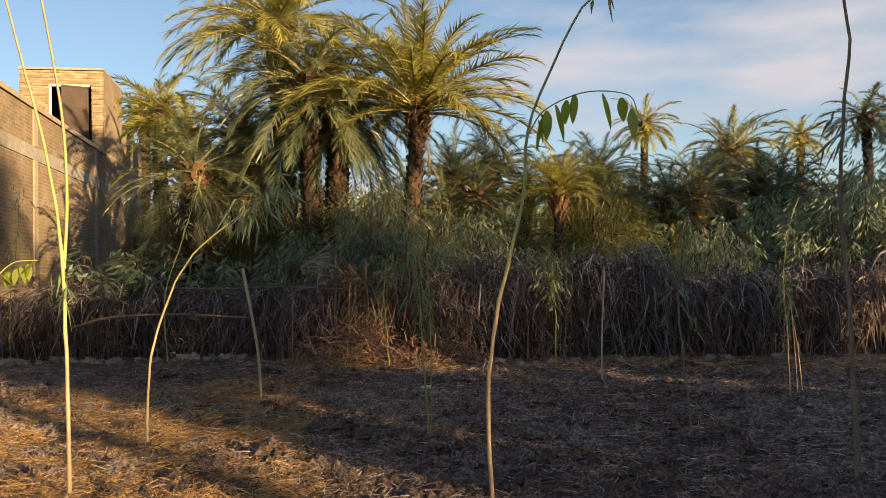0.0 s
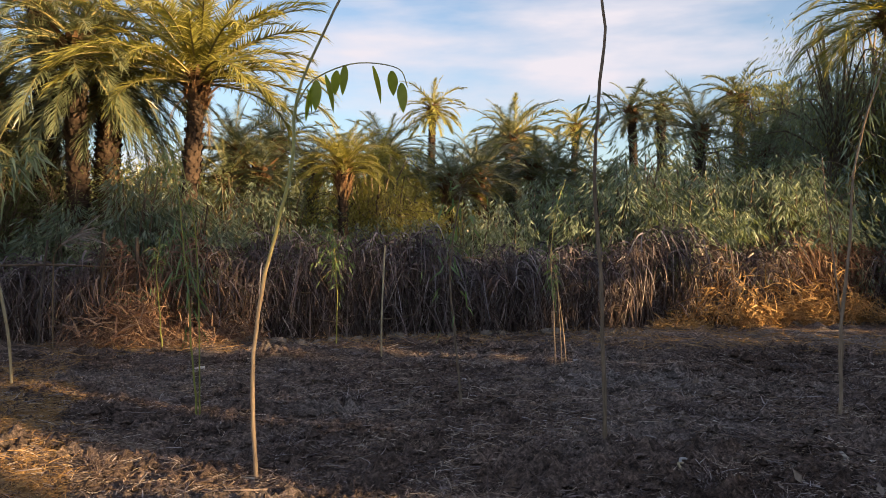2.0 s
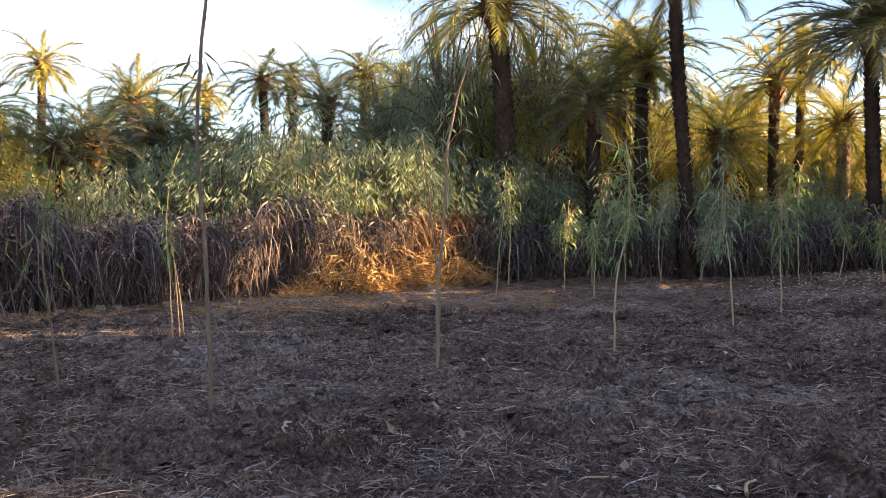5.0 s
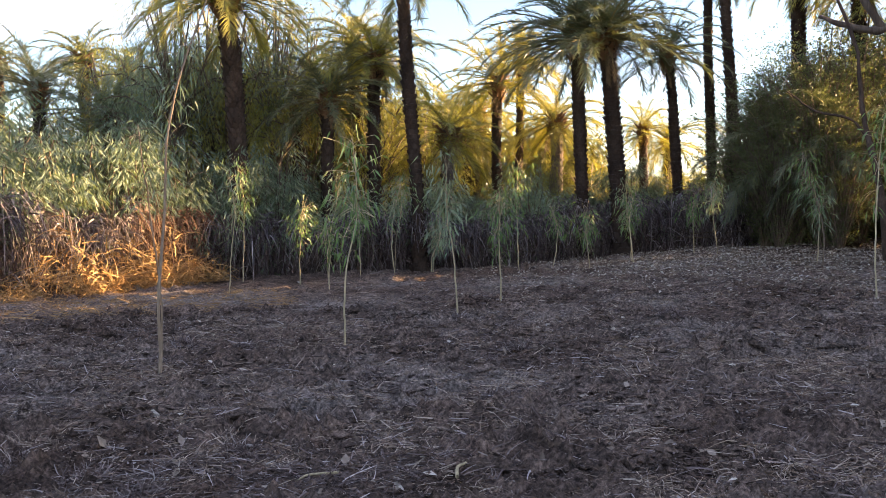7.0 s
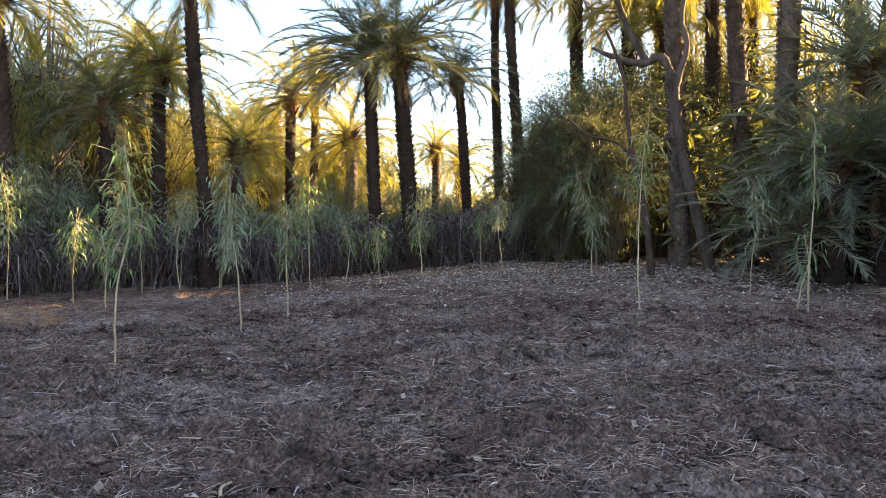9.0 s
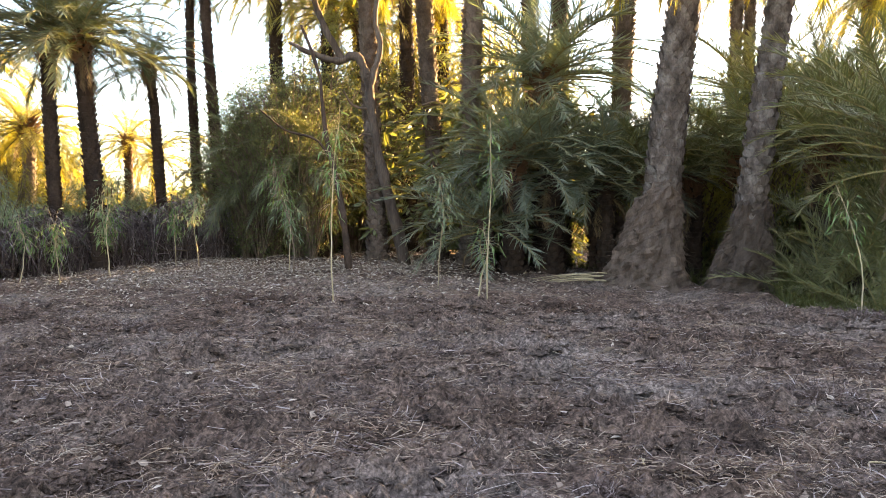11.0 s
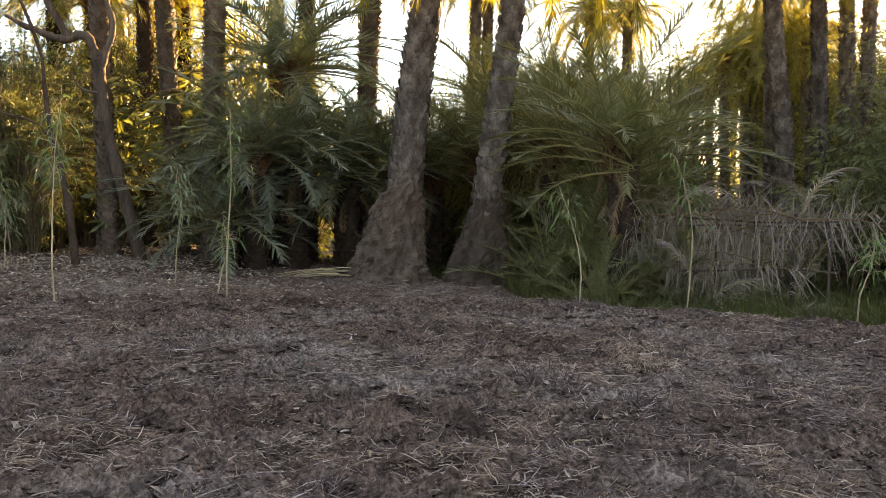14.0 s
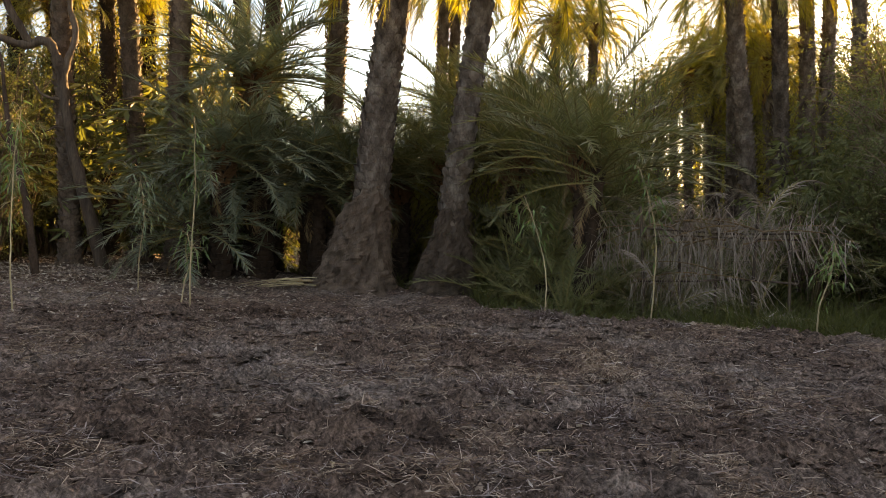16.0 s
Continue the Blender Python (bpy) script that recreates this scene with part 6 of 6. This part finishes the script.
# ---- dry frond fence beyond the ditch ----
fence = thing("frond_fence", 13.97, -7.3, gz(13.97, -7.3), "fence of hanging grey dead palm fronds", "fence")
rs_f = np.random.RandomState(31)
FENCE_RUN = np.array((-1.2, -1.9))


def hanging_frond(seed):
    """A dead leaf laid along the rail: thin leaflets hang from its rib, a few still stand up."""
    rs = np.random.RandomState(seed)
    line = spline([(0, 0, 0), (0.35, 0.02, 0.03), (0.75, -0.03, -0.02), (1.1, 0.0, -0.12)], 8)
    g = Geo().add(*tube(line, np.linspace(0.013, 0.004, 8), 4), mat=1)
    n = 60
    s = rs.rand(n)
    p = np.stack([np.interp(s, np.linspace(0, 1, 8), line[:, k]) for k in range(3)], -1)
    up = rs.rand(n) < 0.36
    d = unit(np.column_stack([rs.normal(0.25, 0.35, n), rs.normal(0, 0.28, n), np.where(up, 0.9, -1.0)]))
    bend = np.column_stack([rs.normal(0.05, 0.12, n), rs.normal(0, 0.1, n), -rs.uniform(0.05, 0.3, n)])
    g.add(*strips(p, d, bend, perp(d, rs), np.where(up, 0.8, 1.0) * rs.uniform(0.25, 0.78, n), 0.013 * rs.uniform(0.6, 1.3, n), 2, 0.2), mat=0)
    return g.mesh("hanging_frond", [M["frond_grey"], M["frond_dry"]])


HANGING = [hanging_frond(s) for s in range(5)]
turn = math.degrees(math.atan2(FENCE_RUN[1], FENCE_RUN[0]))
for k in range(5):
    u = k / 4
    lean = rs_f.uniform(-0.12, 0.12, 2)
    part("post", Geo().add(*tube(spline([(*(FENCE_RUN * u), -0.2), (*(FENCE_RUN * u + lean * 0.3), 1.0), (*(FENCE_RUN * u + lean), 1.9 + 0.25 * rs_f.rand())], 8), 0.025, 7)).mesh("fence_post", [M["bark"]], True), fence)
for z in (0.9, 1.62, 1.70):
    pts = [(*(FENCE_RUN * u + rs_f.uniform(-0.05, 0.05, 2)), z + rs_f.uniform(-0.05, 0.05)) for u in (-0.05, 0.3, 0.65, 1.05)]
    part("rail", Geo().add(*tube(spline(pts, 14), 0.018, 6)).mesh("fence_rail", [M["bark"]], True), fence)
for k in range(22):
    u = rs_f.uniform(-0.1, 0.9)
    z = rs_f.choice([0.95, 1.6, 1.68, 1.74]) + rs_f.uniform(-0.14, 0.14)
    sc = rs_f.uniform(0.8, 1.3)
    x, y = FENCE_RUN * u + rs_f.uniform(-0.08, 0.08, 2)
    part("dead_frond", HANGING[k % 5], fence, pose(x, y, z, rs_f.uniform(-20, 20), rs_f.uniform(-14, 22), turn + (180 if rs_f.rand() < 0.4 else 0) + rs_f.uniform(-15, 15)) @ Matrix.Diagonal((sc, sc, sc, 1)))
for k in range(20):
    u = rs_f.uniform(-0.05, 1.0)
    x, y = FENCE_RUN * u + rs_f.uniform(-0.12, 0.12, 2)
    sc = rs_f.uniform(0.45, 0.75)
    z = rs_f.uniform(0.1, 0.5) if k % 3 else rs_f.uniform(1.2, 1.7)
    part("leaning_frond", FRONDS["grey"][(k * 5) % 8 if k % 3 else 2 + k % 3], fence, pose(x, y, z, rs_f.uniform(-40, 40), rs_f.uniform(-35, 10), turn + rs_f.choice([0, 180]) + rs_f.uniform(-40, 40)) @ Matrix.Diagonal((sc, sc, sc, 1)), "dead grey palm frond leaning on the rail")

# ---- cut fronds by the great palm ----
pile = thing("cut_frond_pile", 17.6, -1.6, gz(17.6, -1.6), "small pile of cut pale green palm ribs", "palm cuttings")
for k in range(15):
    a = rs_f.uniform(62, 120)
    length = rs_f.uniform(0.6, 1.2)
    line = spline([(0, 0, 0.03 + 0.010 * k), (length * 0.35, rs_f.uniform(-0.05, 0.05), 0.04 + 0.010 * k), (length, rs_f.uniform(-0.12, 0.12), 0.02 + 0.004 * k)], 8)
    part("palm_rib", Geo().add(*tube(line, np.linspace(0.015, 0.005, 8), 5)).mesh("palm_rib", [M["stem"]], True), pile, pose(rs_f.uniform(-0.25, 0.25), rs_f.uniform(-0.75, -0.1), 0, 0, 0, a), "cut pale green rib")
for k in range(6):
    foot, up = rs_f.uniform(-0.95, -0.7), rs_f.uniform(0.35, 0.75)
    line = spline([(rs_f.uniform(-0.1, 0.2), foot, 0.0), (-0.02, foot - 0.12, up * 0.45), (0.02, foot - 0.32 - 0.03 * k, up)], 8)
    part("leaning_rib", Geo().add(*tube(line, np.linspace(0.011, 0.004, 8), 5)).mesh("leaning_rib", [M["stem"]], True), pile, None, "cut rib leaning on the palm's foot")


# ---- loose cover of the ground ----


def scatter(n, seed, rmin, rmax, azlo=-34, azhi=134, power=0.75):
    rs = np.random.RandomState(seed)
    r = rmin + (rmax - rmin) * rs.rand(n) ** (1 / power)
    a = np.radians(rs.uniform(azlo, azhi, n))
    x, y = r * np.sin(a), r * np.cos(a)
    hx = np.array([h[0] for h in HEDGE])
    hy = np.array([h[1] for h in HEDGE])
    ok = (beyond_edge(x, y) < 0.1) & (y < np.interp(x, hx, hy) + 0.3)
    return x[ok], y[ok], rs


def straw_cover(name, n, seed, rmin, rmax, mat, label, clump=0.42, lo=0.05, hi=0.2, width=0.006, lift=0.03, az=(-34, 134), power=0.75):
    x, y, rs = scatter(n, seed, rmin, rmax, *az, power)
    keep = rs.rand(len(x)) < smooth01((0.45 * lattice(x, y, 0.7, seed) + 0.55 * lattice(x, y, 0.22, seed + 1) - clump + 0.08) / 0.16)
    x, y = x[keep], y[keep]
    m = len(x)
    z = ground_z(x, y)
    p = np.column_stack([x, y, z + rs.rand(m) ** 2 * lift])
    d = unit(np.column_stack([rs.normal(size=(m, 2)), rs.normal(size=m) * 0.22 + 0.08]))
    bend = np.column_stack([rs.normal(size=(m, 2)) * 1.3, rs.normal(size=m) * 0.35 - 0.02])
    g = Geo().add(*strips(p, d, bend, unit(np.cross(d, np.array([0, 0, 1.0]) + 0.5 * rs.normal(size=(m, 3)))), rs.uniform(lo, hi, m), width * rs.uniform(0.6, 1.5, m), 3, 0.5))
    ob = new(name, g.mesh(name, [M[mat]]))
    tagged(ob, label, "straw", kind="stuff")


straw_cover("straw_litter", 170000, 60, 3.6, 16, "straw", "cut dry straw scattered over the soil", 0.465, 0.014, 0.052, 0.0056, 0.045)
straw_cover("coarse_straw_litter", 36000, 68, 5.5, 16.5, "straw", "coarse pale stalks scattered over the soil", 0.48, 0.022, 0.075, 0.0085, 0.05)
straw_cover("dark_straw_litter", 100000, 66, 3.6, 17, "reed", "dark decayed stalks scattered over the soil", 0.42, 0.025, 0.08, width=0.010, lift=0.06)
# gold straw kept to the sun patch and lit strip, brightening them by colour
straw_cover("golden_straw_litter", 60000, 70, 4.0, 13, "straw_gold", "dry grass on the soil, golden as the sunlit patch", 0.42, 0.03, 0.09, 0.007, 0.07, (-42, -12))
straw_cover("hedge_straw_litter", 8000, 74, 13.4, 16.5, "straw_gold", "fallen straw at the hedge foot, golden as the sunlit strip", 0.42, 0.05, 0.16, 0.010, 0.05, (-12, 45), 1.0)


def straw_tufts(name, n, seed, rmin, rmax, mat, label, az=(-34, 134), power=0.8, lo=0.03, hi=0.12, clump=0.45):
    """Small stubble tufts: short stalks that splay from one spot."""
    x, y, rs = scatter(n, seed, rmin, rmax, *az, power)
    keep = rs.rand(len(x)) < smooth01((lattice(x, y, 0.9, seed) - clump + 0.1) / 0.2)
    x, y = x[keep], y[keep]
    per = 16
    size = np.repeat(rs.uniform(0.5, 1.3, len(x)), per)
    x, y = np.repeat(x, per), np.repeat(y, per)
    m = len(x)
    x, y = x + rs.normal(size=m) * 0.035 * size, y + rs.normal(size=m) * 0.035 * size
    d = unit(np.column_stack([rs.normal(size=(m, 2)), rs.uniform(-0.05, 1.0, m)]))
    bend = np.column_stack([rs.normal(size=(m, 2)) * 0.9, -rs.uniform(0.1, 0.8, m)])
    p = np.column_stack([x, y, ground_z(x, y) + 0.004 + 0.02 * rs.rand(m)])
    g = Geo().add(*strips(p, d, bend, perp(d, rs), rs.uniform(lo, hi, m) * size, 0.0062 * rs.uniform(0.6, 1.5, m), 3, 0.4))
    tagged(new(name, g.mesh(name, [M[mat]])), label, "straw", kind="stuff")


straw_tufts("straw_stubble", 9500, 161, 3.6, 13, "straw", "short tufts of pale cut straw on the soil")
straw_tufts("dark_stubble", 6500, 163, 3.6, 14, "reed", "short tufts of dark brown decayed stalks on the soil", clump=0.4)
# golden tufts only over the sunlit patch, to brighten it by colour
straw_tufts("golden_stubble", 9000, 165, 4.0, 13, "straw_gold", "short tufts of dry grass, golden as the sunlit patch", (-44, -10), 0.9, 0.04, 0.13, 0.38)


def clod_cover(n, seed):
    x, y, rs = scatter(n, seed, 3.4, 14)
    m = len(x)
    s = (0.009 + 0.06 * rs.rand(m) ** 2.2) * (0.3 + 1.5 * lattice(x, y, 0.5, seed))
    ring = np.array([(1, 0, 0), (0.3, 0.9, 0.1), (-0.8, 0.5, -0.05), (-0.7, -0.6, 0.1), (0.4, -0.9, 0)])
    unit_v = np.vstack([ring, [(0.1, 0.05, 0.75)], [(0.0, 0, -0.6)]])
    v = unit_v[None] * (1 + 0.35 * rs.normal(size=(m, 7, 3))) * s[:, None, None]
    a = rs.uniform(0, 6.28, m)
    c, q = np.cos(a)[:, None], np.sin(a)[:, None]
    v = np.stack([v[..., 0] * c - v[..., 1] * q, v[..., 0] * q + v[..., 1] * c, v[..., 2]], -1)
    v += np.column_stack([x, y, ground_z(x, y) + s * 0.2])[:, None]
    f = np.array([(k, (k + 1) % 5, 5) for k in range(5)] + [((k + 1) % 5, k, 6) for k in range(5)])
    f = (np.arange(m)[:, None, None] * 7 + f[None]).reshape(-1, 3)
    ob = new("soil_clods", Geo().add(v.reshape(-1, 3), f).mesh("soil_clods", [M["soil"]]))
    tagged(ob, "small clods of grey-brown soil", "soil", kind="stuff")


clod_cover(90000, 80)


def leaf_cover(name, x, y, rs, lo, hi, label):
    m = len(x)
    p = np.column_stack([x, y, ground_z(x, y) + 0.008 + 0.02 * rs.rand(m)])
    d = unit(np.column_stack([rs.normal(size=(m, 2)), rs.normal(size=m) * 0.25]))
    side = unit(np.cross(d, np.array([0, 0, 1.0]) + 0.45 * rs.normal(size=(m, 3))))
    ln = rs.uniform(lo, hi, m)
    g = Geo().add(*diamonds(p, d, side, ln, ln * rs.uniform(0.3, 0.6, m), rs.uniform(-0.25, 0.35)))
    tagged(new(name, g.mesh(name, [M["litter"]])), label, "leaves", kind="stuff")


rs_l = np.random.RandomState(90)
x, y = rs_l.normal(19.0, 3.2, 30000), rs_l.normal(4.6, 3.0, 30000)
ok = (beyond_edge(x, y) < -0.3) & (x > 12.5) & (y < np.interp(x, [h[0] for h in HEDGE], [h[1] for h in HEDGE]) + 0.3) & (x < 27)
leaf_cover("leaf_litter", x[ok], y[ok], rs_l, 0.035, 0.09, "pale fallen leaves lying thick under the trees")
x, y, rs_l2 = scatter(1500, 91, 3.6, 14, 20, 134)
leaf_cover("fallen_leaves", x, y, rs_l2, 0.05, 0.12, "scattered pale dry leaves on the soil")
lump = STONES[1].copy()
lump.materials.clear()
lump.materials.append(M["soil"])
rs_t = np.random.RandomState(57)
TUFTS = [(8.15, -4.07, 0.2, 0.34), (8.9, -4.3, 0.17, 0.32), (7.35, -2.8, 0.16, 0.3), (12.1, -4.9, 0.14, 0.35), (10.9, -6.3, 0.14, 0.35), (7.2, -4.6, 0.12, 0.22), (6.6, -3.4, 0.1, 0.2)]
for k in range(30):
    a, d = radians(rs_t.uniform(-20, 118)), rs_t.uniform(4.8, 12)
    TUFTS.append((d * math.sin(a), d * math.cos(a), rs_t.uniform(0.05, 0.11), rs_t.uniform(0.09, 0.2)))
for k, (x, y, h, r) in enumerate(TUFTS):
    if beyond_edge(x, y) < -0.2:
        ob = straw_heap(x, y, h, r, 560 + k, "straw" if k in (0, 1) else "reed", "low tuft of dry cut grass on a clod of soil")
        part("root_clod", lump, ob, pose(0, 0, 0, 0, 0, k * 47) @ Matrix.Diagonal((r * 0.62, r * 0.5, h * 0.5, 1)), "dark clod of soil")



def ditch_grass(n, seed):
    rs = np.random.RandomState(seed)
    x, y = rs.uniform(8, 22, n), rs.uniform(-16, -1.5, n)
    o = beyond_edge(x, y)
    ok = (o > 0.15) & (o < 5.5)
    x, y = x[ok], y[ok]
    m = len(x)
    p = np.column_stack([x, y, ground_z(x, y) - 0.01])
    d = unit(np.column_stack([rs.normal(size=(m, 2)) * 0.35, np.ones(m)]))
    h = rs.uniform(0.25, 0.75, m) * (0.55 + 0.9 * lattice(x, y, 1.1, 6))
    g = Geo().add(*strips(p, d, np.column_stack([rs.normal(size=(m, 2)) * 0.35, -rs.uniform(0, 0.3, m)]), perp(d, rs), h, 0.014 * rs.uniform(0.6, 1.4, m), 3, 0.15))
    tagged(new("ditch_grass", g.mesh("ditch_grass", [M["grass"]])), "rank green grass growing in the ditch", "grass", kind="stuff")


ditch_grass(60000, 95)


# ---- green crop beyond the ditch ----


def crop_field(n, seed):
    rs = np.random.RandomState(seed)
    x, y = rs.uniform(15, 40, n), rs.uniform(-26, -9, n)
    ok = (beyond_edge(x, y) > 5.5) & (np.degrees(np.arctan2(x, y)) > 113)
    x, y = x[ok], y[ok]
    m = len(x)
    d = unit(np.column_stack([rs.normal(size=(m, 2)) * 0.3, np.ones(m)]))
    g = Geo().add(*strips(np.column_stack([x, y, ground_z(x, y) - 0.01]), d, np.column_stack([rs.normal(size=(m, 2)) * 0.3, -rs.uniform(0, 0.3, m)]), perp(d, rs), rs.uniform(0.4, 0.8, m), 0.03 * rs.uniform(0.6, 1.4, m), 2, 0.15))
    tagged(new("crop_field", g.mesh("crop_field", [M["grass"]])), "young green crop growing in the field beyond the ditch", "crop", kind="stuff")


crop_field(30000, 97)


# ---- far thicket that closes the view ----


def far_thicket(n, seed):
    rs = np.random.RandomState(seed)
    a = rs.uniform(-62, 175, n)
    r = rs.uniform(34, 52, n)
    top = np.interp(a, [-62, 0, 25, 40, 58, 63, 66, 72, 75, 80, 95, 102, 106, 122, 128, 175], [5, 5.2, 5.2, 7.0, 7.6, 5.4, 2.6, 2.4, 3.2, 3.6, 3.6, 3.6, 3.2, 3.2, 3.2, 3.0])
    x, y = r * np.sin(np.radians(a)), r * np.cos(np.radians(a))
    top = top * (0.5 + 0.75 * lattice(x, y, 3.5, 9)) * r / 42
    c = np.column_stack([x, y, top * rs.rand(n) ** 0.7])
    d = unit(rs.normal(size=(n, 3)) * (1, 1, 0.7) + (0, 0, 0.25))
    g = Geo().add(*strips(c, d, np.column_stack([rs.normal(size=(n, 2)) * 0.2, -rs.uniform(0.2, 0.8, n)]), perp(d, rs), rs.uniform(0.5, 1.3, n), rs.uniform(0.07, 0.17, n), 1, 0.15))
    v = np.concatenate(g.v)
    v[:, 2] = np.maximum(v[:, 2], -0.2)
    g.v = [v]
    tagged(new("far_thicket", g.mesh("far_thicket", [M["frond_mid"]])), "far mass of palm thicket beyond the grove", "thicket", kind="stuff")


far_thicket(70000, 99)
